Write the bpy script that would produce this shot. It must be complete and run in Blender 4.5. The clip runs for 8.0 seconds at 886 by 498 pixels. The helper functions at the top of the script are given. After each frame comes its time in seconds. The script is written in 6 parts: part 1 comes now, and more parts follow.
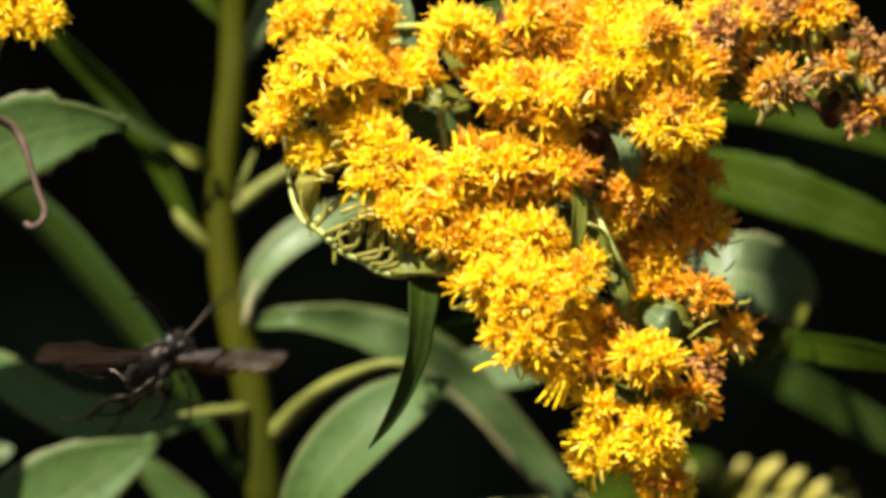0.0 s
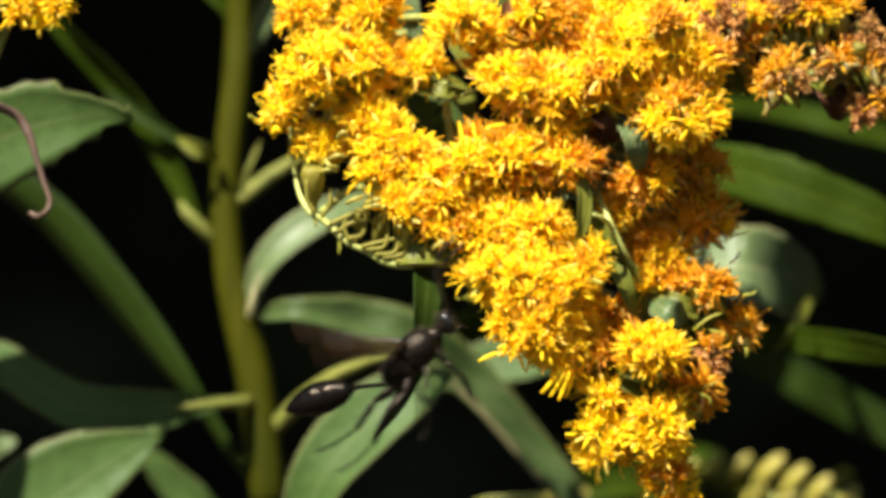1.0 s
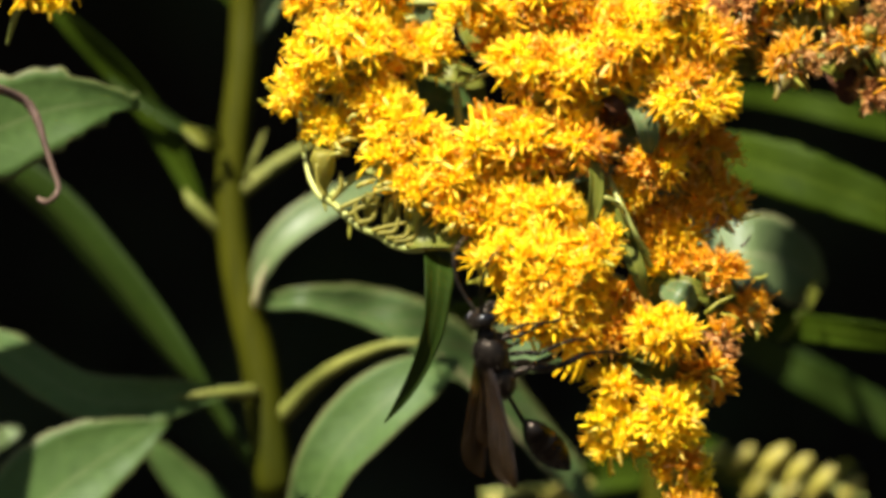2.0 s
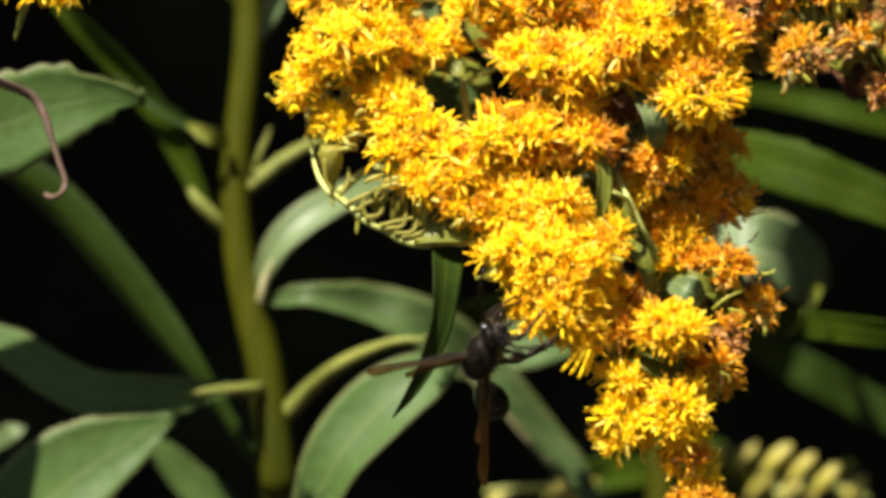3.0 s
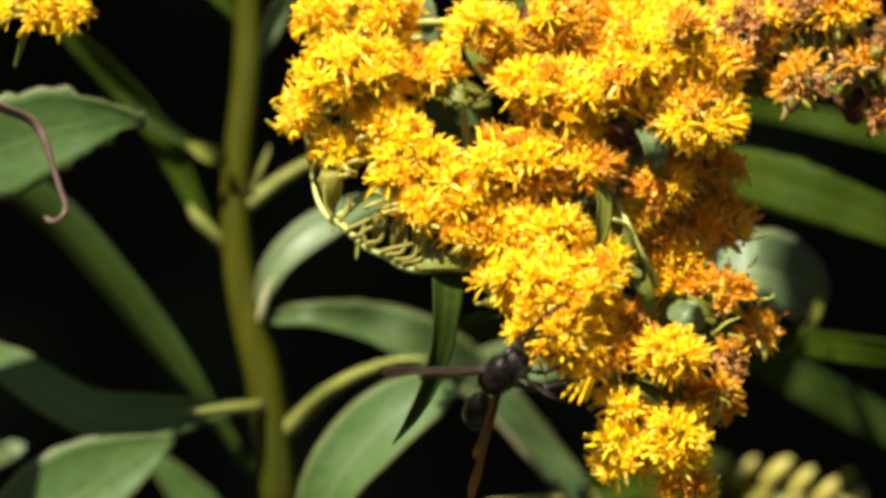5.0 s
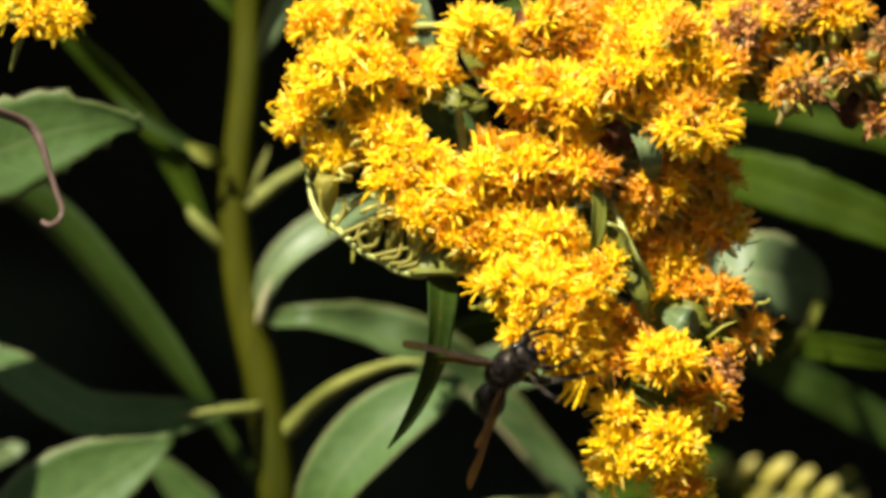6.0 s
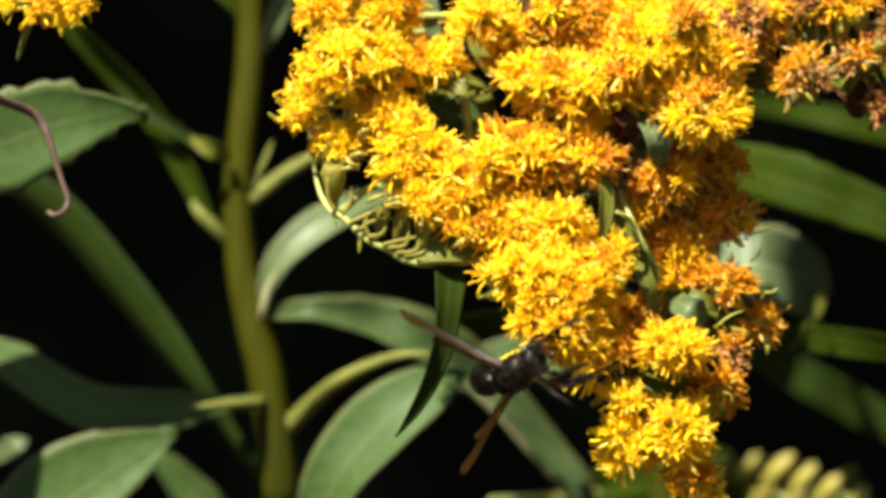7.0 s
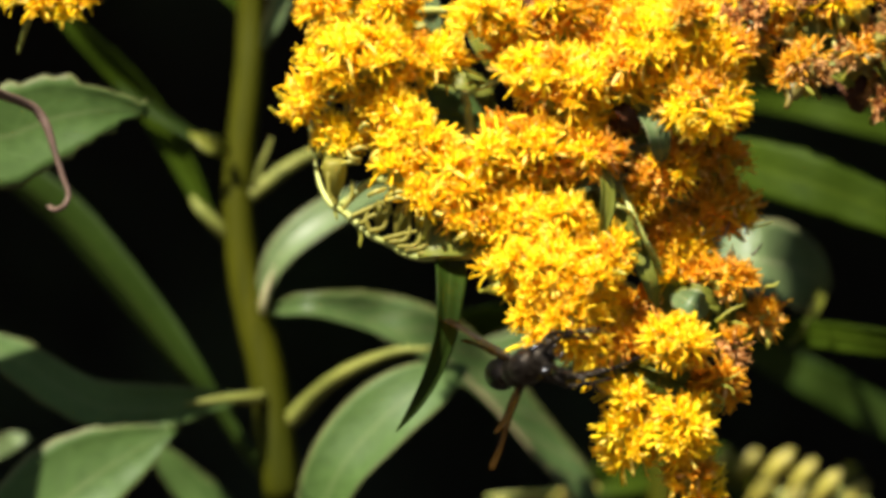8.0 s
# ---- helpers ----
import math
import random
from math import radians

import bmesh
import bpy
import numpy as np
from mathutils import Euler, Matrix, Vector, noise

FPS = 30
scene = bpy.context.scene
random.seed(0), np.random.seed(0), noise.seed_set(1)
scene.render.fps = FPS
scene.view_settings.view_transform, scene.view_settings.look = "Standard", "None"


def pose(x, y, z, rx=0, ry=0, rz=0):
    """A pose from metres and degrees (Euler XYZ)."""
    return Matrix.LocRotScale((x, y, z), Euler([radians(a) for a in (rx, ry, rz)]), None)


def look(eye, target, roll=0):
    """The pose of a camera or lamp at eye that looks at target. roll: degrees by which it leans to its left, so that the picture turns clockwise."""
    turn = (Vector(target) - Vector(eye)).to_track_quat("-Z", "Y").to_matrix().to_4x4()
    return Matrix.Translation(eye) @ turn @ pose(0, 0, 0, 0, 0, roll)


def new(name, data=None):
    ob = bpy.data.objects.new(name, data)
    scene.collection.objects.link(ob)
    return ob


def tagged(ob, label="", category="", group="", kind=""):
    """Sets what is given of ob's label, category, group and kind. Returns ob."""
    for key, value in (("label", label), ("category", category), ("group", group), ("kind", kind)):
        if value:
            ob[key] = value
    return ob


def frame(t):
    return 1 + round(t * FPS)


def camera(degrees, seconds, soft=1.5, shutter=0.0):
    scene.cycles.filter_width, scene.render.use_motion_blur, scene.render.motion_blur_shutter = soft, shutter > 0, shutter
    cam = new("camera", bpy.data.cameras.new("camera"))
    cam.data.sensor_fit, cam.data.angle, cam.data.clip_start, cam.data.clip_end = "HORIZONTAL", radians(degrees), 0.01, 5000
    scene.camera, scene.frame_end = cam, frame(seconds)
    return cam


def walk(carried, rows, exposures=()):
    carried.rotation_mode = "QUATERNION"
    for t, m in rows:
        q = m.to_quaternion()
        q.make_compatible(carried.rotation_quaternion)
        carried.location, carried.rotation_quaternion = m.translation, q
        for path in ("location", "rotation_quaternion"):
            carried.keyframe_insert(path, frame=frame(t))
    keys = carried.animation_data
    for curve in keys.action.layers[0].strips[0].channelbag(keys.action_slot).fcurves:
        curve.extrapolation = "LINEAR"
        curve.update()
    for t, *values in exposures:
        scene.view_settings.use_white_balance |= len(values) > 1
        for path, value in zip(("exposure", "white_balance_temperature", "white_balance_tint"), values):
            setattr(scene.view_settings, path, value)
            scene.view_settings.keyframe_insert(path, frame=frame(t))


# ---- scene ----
# ---- camera ----
cam = camera(6.73, 8.0, soft=4.0, shutter=0.5)
cam.data.dof.use_dof = True
cam.data.dof.focus_distance = 0.792
cam.data.dof.aperture_fstop = 14.0

HEIGHT = 1.0  # height of the middle of the flowers over the ground


def held(x, z, pan, tilt, roll, back):
    """The hand-held camera: millimetres aside, up and back; degrees of turn."""
    return pose(x / 1000, -0.8 + back / 1000, HEIGHT + z / 1000, 90 + tilt, 0, pan) @ pose(0, 0, 0, 0, 0, roll)


walk(cam, [
    (0, held(-0.00, 0.00, 0.000, 0.000, 0.000, 0.00)),
    (0.5, held(-2.92, -0.42, -0.184, 0.017, 0.096, 0.16)),
    (1, held(-1.25, -4.73, -0.051, 0.269, 0.208, 0.26)),
    (1.5, held(-6.21, -10.13, -0.377, 0.587, 0.138, 1.10)),
    (3, held(-18.02, -19.18, -1.120, 1.152, 0.120, 2.02)),
    (3.5, held(-17.18, -16.14, -1.044, 0.971, 0.154, 1.88)),
    (4, held(-16.06, -9.68, -0.964, 0.561, 0.145, 0.79)),
    (4.5, held(-20.23, -6.50, -1.266, 0.390, 0.063, 1.07)),
    (6, held(-11.63, 2.12, -0.693, -0.155, 0.108, 0.44)),
    (6.5, held(-17.35, -3.62, -1.074, 0.218, 0.027, -0.19)),
    (7, held(-18.70, -7.00, -1.149, 0.419, 0.097, 1.62)),
    (7.5, held(-20.97, -13.80, -1.294, 0.865, 0.129, 1.08)),
    (8, held(-20.47, -9.68, -1.270, 0.567, 0.071, 1.97)),
])

# ---- world and sun ----
SUN_WAY = Vector((-0.32, -0.5, 0.8)).normalized()  # towards the sun
world = bpy.data.worlds.new("world")
scene.world = world
world.use_nodes = True
wn = world.node_tree
sky = wn.nodes.new("ShaderNodeTexSky")
sky.sky_type = "NISHITA"
sky.sun_disc = False
sky.sun_elevation = math.asin(SUN_WAY.z)
sky.sun_rotation = math.atan2(SUN_WAY.x, SUN_WAY.y)
wn.links.new(sky.outputs[0], wn.nodes["Background"].inputs[0])
wn.nodes["Background"].inputs[1].default_value = 0.03
sun_data = bpy.data.lights.new("sun", "SUN")
sun_data.energy = 5
sun_data.angle = radians(0.53)
sun_data.color = (1.0, 0.95, 0.86)
sun = new("sun", sun_data)
sun.matrix_world = look(SUN_WAY * 5, (0, 0, 0))
scene.view_settings.exposure = 1.79


# ---- materials ----
def nodes_of(name):
    m = bpy.data.materials.new(name)
    m.use_nodes = True
    return m, m.node_tree, m.node_tree.nodes["Principled BSDF"]


def add(nt, kind, **values):
    n = nt.nodes.new(kind)
    for k, v in values.items():
        n.inputs[k.replace("_", " ")].default_value = v
    return n


def ramp(nt, fac, stops):
    r = nt.nodes.new("ShaderNodeValToRGB")
    while len(r.color_ramp.elements) < len(stops):
        r.color_ramp.elements.new(0.5)
    for e, (p, c) in zip(r.color_ramp.elements, stops):
        e.position, e.color = p, (*c, 1)
    nt.links.new(fac, r.inputs[0])
    return r


def mix(nt, fac, a, b, kind="MIX"):
    n = nt.nodes.new("ShaderNodeMix")
    n.data_type, n.blend_type = "RGBA", kind
    for sock, v in ((0, fac), (6, a), (7, b)):
        if isinstance(v, bpy.types.NodeSocket):
            nt.links.new(v, n.inputs[sock])
        else:
            n.inputs[sock].default_value = v if sock == 0 else (*v, 1)
    return n.outputs[2]


def noise_of(nt, scale, detail=4.0, rough=0.6):
    tc = nt.nodes.new("ShaderNodeTexCoord")
    n = add(nt, "ShaderNodeTexNoise", Scale=scale, Detail=detail, Roughness=rough)
    nt.links.new(tc.outputs["Object"], n.inputs["Vector"])
    return n


def bump(nt, b, height, strength, distance):
    n = add(nt, "ShaderNodeBump", Strength=strength, Distance=distance)
    nt.links.new(height, n.inputs["Height"])
    nt.links.new(n.outputs[0], b.inputs["Normal"])


def thin(nt, b, colour, share):
    """Lets a share of the light through a thin living tissue."""
    t = nt.nodes.new("ShaderNodeBsdfTranslucent")
    m = nt.nodes.new("ShaderNodeMixShader")
    m.inputs[0].default_value = share
    if isinstance(colour, bpy.types.NodeSocket):
        nt.links.new(colour, t.inputs[0])
    else:
        t.inputs[0].default_value = (*colour, 1)
    nt.links.new(b.outputs[0], m.inputs[1])
    nt.links.new(t.outputs[0], m.inputs[2])
    nt.links.new(m.outputs[0], nt.nodes["Material Output"].inputs[0])


def petal_material(name, light, deep, tip, through_share):
    m, nt, b = nodes_of(name)
    n = noise_of(nt, 420.0)
    oi = nt.nodes.new("ShaderNodeObjectInfo")
    geo = nt.nodes.new("ShaderNodeNewGeometry")
    c1 = ramp(nt, n.outputs[0], [(0.35, deep), (0.62, light)])
    # Random whole petals take the pale tip colour, a painted-in highlight beside ivory tips.
    isl = ramp(nt, geo.outputs["Random Per Island"], [(0.0, deep), (0.4, light), (0.72, light), (0.95, tip)])
    c3 = mix(nt, 0.6, c1.outputs[0], isl.outputs[0])
    hs = add(nt, "ShaderNodeHueSaturation", Saturation=1.0, Value=1.0)
    mr = add(nt, "ShaderNodeMapRange")
    mr.inputs[3].default_value, mr.inputs[4].default_value = 0.488, 0.506
    nt.links.new(oi.outputs["Random"], mr.inputs[0])
    nt.links.new(mr.outputs[0], hs.inputs["Hue"])
    nt.links.new(c3, hs.inputs["Color"])
    nt.links.new(hs.outputs[0], b.inputs["Base Color"])
    b.inputs["Roughness"].default_value = 0.55
    b.inputs["Specular IOR Level"].default_value = 0.35
    bump(nt, b, n.outputs[0], 0.25, 0.0002)
    thin(nt, b, hs.outputs[0], through_share)
    return m


def leaf_material(name, top, low, rib, share, gloss=0.45, sheen=0.2, edge=None, rib_near=None):
    """A leaf by its own length and breadth (uv): rib, side veins, blotches and fine grain."""
    m, nt, b = nodes_of(name)
    uv = nt.nodes.new("ShaderNodeUVMap")
    sep = nt.nodes.new("ShaderNodeSeparateXYZ")
    nt.links.new(uv.outputs[0], sep.inputs[0])
    big, fine = noise_of(nt, 90.0, 3.0), noise_of(nt, 900.0, 3.0)
    base = ramp(nt, big.outputs[0], [(0.3, low), (0.7, top)])
    grain = ramp(nt, fine.outputs[0], [(0.3, (0.72, 0.74, 0.7)), (0.7, (1.0, 1.0, 1.0))])
    c = mix(nt, 1.0, base.outputs[0], grain.outputs[0], "MULTIPLY")
    # side veins: bands slanting away from the rib
    ab = nt.nodes.new("ShaderNodeMath")
    ab.operation = "ABSOLUTE"
    nt.links.new(sep.outputs[0], ab.inputs[0])
    sl = nt.nodes.new("ShaderNodeMath")
    sl.operation = "MULTIPLY_ADD"
    sl.inputs[1].default_value = -0.16
    nt.links.new(ab.outputs[0], sl.inputs[0])
    nt.links.new(sep.outputs[1], sl.inputs[2])
    fr = nt.nodes.new("ShaderNodeMath")
    fr.operation = "PINGPONG"
    fr.inputs[1].default_value = 0.045
    nt.links.new(sl.outputs[0], fr.inputs[0])
    vein = ramp(nt, fr.outputs[0], [(0.0, (1, 1, 1)), (0.008, (0, 0, 0))])
    ribmask = ramp(nt, ab.outputs[0], [(0.02, (1, 1, 1)), (0.08, (0, 0, 0))])
    veinmix = nt.nodes.new("ShaderNodeMath")
    veinmix.operation = "MULTIPLY"
    veinmix.inputs[1].default_value = 0.10
    nt.links.new(vein.outputs[0], veinmix.inputs[0])
    c = mix(nt, veinmix.outputs[0], c, rib)
    ribfac = nt.nodes.new("ShaderNodeMath")
    ribfac.operation = "MULTIPLY"
    ribfac.inputs[1].default_value = 0.55
    nt.links.new(ribmask.outputs[0], ribfac.inputs[0])
    if rib_near:  # the rib's colour by the stem, another than at the tip
        way = ramp(nt, sep.outputs[1], [(0.45, rib_near), (0.62, rib)])
        c = mix(nt, ribfac.outputs[0], c, way.outputs[0])
    else:
        c = mix(nt, ribfac.outputs[0], c, rib)
    if edge:  # a thin dry brownish margin
        rim = ramp(nt, ab.outputs[0], [(0.90, (0, 0, 0)), (0.98, (0.45, 0.45, 0.45))])
        c = mix(nt, rim.outputs[0], c, edge)
    nt.links.new(c, b.inputs["Base Color"])
    b.inputs["Roughness"].default_value = gloss
    b.inputs["Specular IOR Level"].default_value = sheen
    hsum = nt.nodes.new("ShaderNodeMath")
    hsum.operation = "ADD"
    nt.links.new(vein.outputs[0], hsum.inputs[0])
    nt.links.new(fine.outputs[0], hsum.inputs[1])
    bump(nt, b, hsum.outputs[0], 0.12, 0.0002)
    thin(nt, b, (top[0] * 1.2, top[1] * 1.4, top[2] * 0.5), share)
    return m


def plain_material(name, light, deep, scale, rough, spec=0.5, relief=0.3, depth=0.0002, share=0.0, tint=(1, 1, 1)):
    m, nt, b = nodes_of(name)
    n, f = noise_of(nt, scale), noise_of(nt, scale * 9)
    c = ramp(nt, n.outputs[0], [(0.3, deep), (0.7, light)])
    g = ramp(nt, f.outputs[0], [(0.3, (0.75, 0.75, 0.75)), (0.7, (1, 1, 1))])
    o = mix(nt, 1.0, c.outputs[0], g.outputs[0], "MULTIPLY")
    nt.links.new(o, b.inputs["Base Color"])
    b.inputs["Roughness"].default_value = rough
    b.inputs["Specular IOR Level"].default_value = spec
    b.inputs["Specular Tint"].default_value = (*tint, 1)
    bump(nt, b, f.outputs[0], relief, depth)
    if share:
        thin(nt, b, light, share)
    return m


def stem_material():
    """Ridged green stem, streaked along its length."""
    m, nt, b = nodes_of("stem_skin")
    tc = nt.nodes.new("ShaderNodeTexCoord")
    mp = nt.nodes.new("ShaderNodeMapping")
    mp.inputs["Scale"].default_value = (1.0, 1.0, 0.07)
    nt.links.new(tc.outputs["Object"], mp.inputs[0])
    n = add(nt, "ShaderNodeTexNoise", Scale=1100.0, Detail=4.0)
    nt.links.new(mp.outputs[0], n.inputs["Vector"])
    big = noise_of(nt, 60.0)
    c = ramp(nt, big.outputs[0], [(0.3, (0.026, 0.029, 0.0007)), (0.7, (0.042, 0.042, 0.001))])
    s = ramp(nt, n.outputs[0], [(0.35, (0.68, 0.7, 0.6)), (0.65, (1.0, 1.0, 1.0))])
    o = mix(nt, 1.0, c.outputs[0], s.outputs[0], "MULTIPLY")
    nt.links.new(o, b.inputs["Base Color"])
    b.inputs["Roughness"].default_value = 0.55
    b.inputs["Specular IOR Level"].default_value = 0.08
    bump(nt, b, n.outputs[0], 0.5, 0.0003)
    return m


def wing_material():
    m, nt, b = nodes_of("wing_membrane")
    n = noise_of(nt, 300.0)
    c = ramp(nt, n.outputs[0], [(0.3, (0.014, 0.009, 0.004)), (0.7, (0.034, 0.021, 0.009))])
    nt.links.new(c.outputs[0], b.inputs["Base Color"])
    b.inputs["Roughness"].default_value = 0.36
    b.inputs["Specular IOR Level"].default_value = 0.5
    b.inputs["Coat Weight"].default_value = 0.2
    b.inputs["Coat Roughness"].default_value = 0.22
    b.inputs["Coat IOR"].default_value = 1.8
    b.inputs["Specular Tint"].default_value = (1.0, 0.9, 0.74, 1)
    tc = nt.nodes.new("ShaderNodeTexCoord")
    mp = nt.nodes.new("ShaderNodeMapping")
    mp.inputs["Scale"].default_value = (1.0, 0.22, 1.0)
    nt.links.new(tc.outputs["Object"], mp.inputs[0])
    pleat = add(nt, "ShaderNodeTexNoise", Scale=1300.0, Detail=3.0)
    nt.links.new(mp.outputs[0], pleat.inputs["Vector"])
    bump(nt, b, pleat.outputs[0], 0.9, 0.0005)
    glow = nt.nodes.new("ShaderNodeBsdfTranslucent")
    glow.inputs[0].default_value = (0.13, 0.08, 0.026, 1)
    body = nt.nodes.new("ShaderNodeMixShader")
    body.inputs[0].default_value = 0.4
    nt.links.new(b.outputs[0], body.inputs[1])
    nt.links.new(glow.outputs[0], body.inputs[2])
    t = nt.nodes.new("ShaderNodeBsdfTransparent")
    t.inputs[0].default_value = (0.74, 0.58, 0.34, 1)
    mx = nt.nodes.new("ShaderNodeMixShader")
    mx.inputs[0].default_value = 0.64
    nt.links.new(body.outputs[0], mx.inputs[1])
    nt.links.new(t.outputs[0], mx.inputs[2])
    nt.links.new(mx.outputs[0], nt.nodes["Material Output"].inputs[0])
    return m


# Amber is for ageing heads and also stands in for shade on right-hand sprays.
PETAL = {
    "fresh": petal_material("petal_yellow", (0.97, 0.77, 0.011), (0.95, 0.665, 0.007), (0.97, 0.88, 0.28), 0.54),
    "orange": petal_material("petal_amber", (0.89, 0.55, 0.013), (0.72, 0.35, 0.006), (0.94, 0.73, 0.28), 0.5),
    "brown": petal_material("petal_withered", (0.54, 0.27, 0.052), (0.31, 0.135, 0.021), (0.78, 0.53, 0.21), 0.24),
}
FLORET = {
    "fresh": petal_material("floret_yellow", (0.97, 0.735, 0.010), (0.95, 0.625, 0.006), (0.97, 0.86, 0.16), 0.54),
    "orange": petal_material("floret_amber", (0.82, 0.45, 0.009), (0.60, 0.27, 0.004), (0.90, 0.60, 0.14), 0.5),
    "brown": petal_material("floret_withered", (0.43, 0.20, 0.042), (0.25, 0.10, 0.018), (0.66, 0.40, 0.14), 0.2),
}
BRACT = plain_material("involucre_green", (0.60, 0.57, 0.085), (0.42, 0.43, 0.05), 260.0, 0.5, share=0.5)
BRACT_OLIVE = plain_material("involucre_olive", (0.27, 0.20, 0.035), (0.15, 0.125, 0.018), 220.0, 0.5, share=0.4)
CUP = plain_material("cup_olive", (0.36, 0.315, 0.052), (0.22, 0.20, 0.026), 300.0, 0.55, 0.3, share=0.45)
STALK = plain_material("flower_stalk_green", (0.38, 0.39, 0.09), (0.24, 0.27, 0.05), 160.0, 0.55, relief=0.5)
STEM = stem_material()
LEAF = leaf_material("leaf_green", (0.052, 0.091, 0.021), (0.039, 0.069, 0.0155), (0.080, 0.105, 0.036), 0.10, 0.55, 0.12, edge=(0.14, 0.11, 0.05))
LEAF_FRESH = leaf_material("leaf_bright_green", (0.028, 0.046, 0.002), (0.020, 0.035, 0.0015), (0.048, 0.070, 0.006), 0.14, 0.6, 0.05)
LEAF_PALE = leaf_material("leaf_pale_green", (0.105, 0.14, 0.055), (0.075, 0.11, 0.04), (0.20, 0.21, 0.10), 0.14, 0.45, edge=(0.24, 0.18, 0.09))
# Darker leaf green; part of the shade on these leaves is colour.
LEAF_DULL_SHADE = leaf_material("leaf_dull_shade_green", (0.018, 0.034, 0.003), (0.0135, 0.026, 0.002), (0.038, 0.052, 0.01), 0.10, 0.5, 0.12)
LEAF_YOUNG = leaf_material("leaf_young_yellow_green", (0.15, 0.155, 0.018), (0.10, 0.11, 0.012), (0.24, 0.23, 0.05), 0.25, 0.5)
LEAF_RED = leaf_material("leaf_green_red_rib", (0.050, 0.084, 0.022), (0.036, 0.062, 0.016), (0.50, 0.31, 0.21), 0.26, 0.5, edge=(0.12, 0.10, 0.03), rib_near=(0.055, 0.08, 0.02))
DRY_LEAF = leaf_material("dry_leaf_brown", (0.085, 0.030, 0.010), (0.045, 0.016, 0.006), (0.14, 0.065, 0.025), 0.15, 0.6)
PETIOLE = plain_material("petiole_yellow_green", (0.17, 0.172, 0.034), (0.10, 0.112, 0.020), 260.0, 0.6, 0.15, relief=0.5)
LEAF_PALE_STALK = plain_material("leaf_base_cream_highlight", (0.42, 0.38, 0.20), (0.30, 0.28, 0.12), 150.0, 0.5, relief=0.3)
DRY = plain_material("dry_brown_strand", (0.13, 0.075, 0.05), (0.06, 0.034, 0.022), 300.0, 0.6, relief=0.6)
BUD = plain_material("bud_pale_yellow", (0.44, 0.36, 0.06), (0.27, 0.25, 0.03), 200.0, 0.5, share=0.15)
# Wasp blacks and hair are darkened further, standing in for shade under the flowers.
CHITIN = plain_material("black_chitin", (0.0045, 0.0036, 0.0032), (0.002, 0.0017, 0.0016), 500.0, 0.26, 0.2, 0.3, 0.0001, tint=(1.0, 0.82, 0.62))
CHITIN_DULL = plain_material("punctured_black_chitin", (0.006, 0.0046, 0.0036), (0.002, 0.0016, 0.0014), 380.0, 0.34, 0.2, 0.35, 0.0003, tint=(1.0, 0.82, 0.62))
EYE = plain_material("dark_eye", (0.008, 0.007, 0.006), (0.004, 0.0035, 0.003), 900.0, 0.18, 0.5, 0.1, 0.0001)
FUZZ = plain_material("grey_brown_hair", (0.060, 0.043, 0.026), (0.022, 0.016, 0.010), 700.0, 0.7, 0.15)
WING = wing_material()
VEIN = plain_material("wing_vein", (0.014, 0.007, 0.004), (0.007, 0.004, 0.003), 600.0, 0.4)
BACKDROP_LEAF = plain_material("backdrop_leaf_green", (0.024, 0.036, 0.010), (0.010, 0.017, 0.005), 9.0, 0.6, 0.2, 0.2, 0.002)
SOIL = plain_material("dark_soil", (0.055, 0.040, 0.028), (0.020, 0.015, 0.011), 7.0, 0.95, 0.2, 0.8, 0.02)
# Near-black colour of the added backdrop helps its overhang keep the background dark.
SHADE = plain_material("backdrop_near_black", (0.014, 0.011, 0.0075), (0.005, 0.005, 0.003), 5.0, 0.95, 0.1, 0.8, 0.03)


# ---- helpers for shapes; plant measures are millimetres about the middle of the flowers ----
def mm(p):
    return Vector((p[0] / 1000, p[1] / 1000, HEIGHT + p[2] / 1000))


def smooth_path(points, steps):
    """Points evenly stepped along a Catmull-Rom curve through the given ones (any number of columns)."""
    p = np.array(points, float)
    p = np.vstack([2 * p[0] - p[1], p, 2 * p[-1] - p[-2]])
    out = []
    for k in range(steps + 1):
        s = k / steps * (len(p) - 3)
        i = min(int(s), len(p) - 4)
        t = s - i
        a, b, c, d = p[i:i + 4]
        q = 0.5 * (2 * b + (c - a) * t + (2 * a - 5 * b + 4 * c - d) * t ** 2 + (3 * b - a - 3 * c + d) * t ** 3)
        out.append([float(v) for v in q])
    return out


def part(name, bm, material, parent, label="", at=None, smooth=True):
    """Links a bmesh as one mesh under parent; its points are in the world unless a pose at is given in the parent's space."""
    me = bpy.data.meshes.new(name)
    bmesh.ops.recalc_face_normals(bm, faces=bm.faces)
    bm.to_mesh(me)
    bm.free()
    for f in me.polygons:
        f.use_smooth = smooth
    for m in (material if isinstance(material, (list, tuple)) else [material]):
        me.materials.append(m)
    return link(name, me, parent, label, at)


def link(name, me, parent, label="", at=None):
    ob = new(name, me)
    ob.parent = parent
    if at is None:
        up = parent.matrix_basis.copy()
        if parent.parent:
            up = parent.parent.matrix_basis @ up
        ob.matrix_parent_inverse = up.inverted()
    else:
        ob.matrix_basis = at
    if label:
        ob["label"] = label
    return ob


def thing(name, base, label, category, group="", kind=""):
    ob = new(name)
    ob.empty_display_size = 0.01
    ob.matrix_basis = Matrix.Translation(base)
    return tagged(ob, label, category, group, kind)


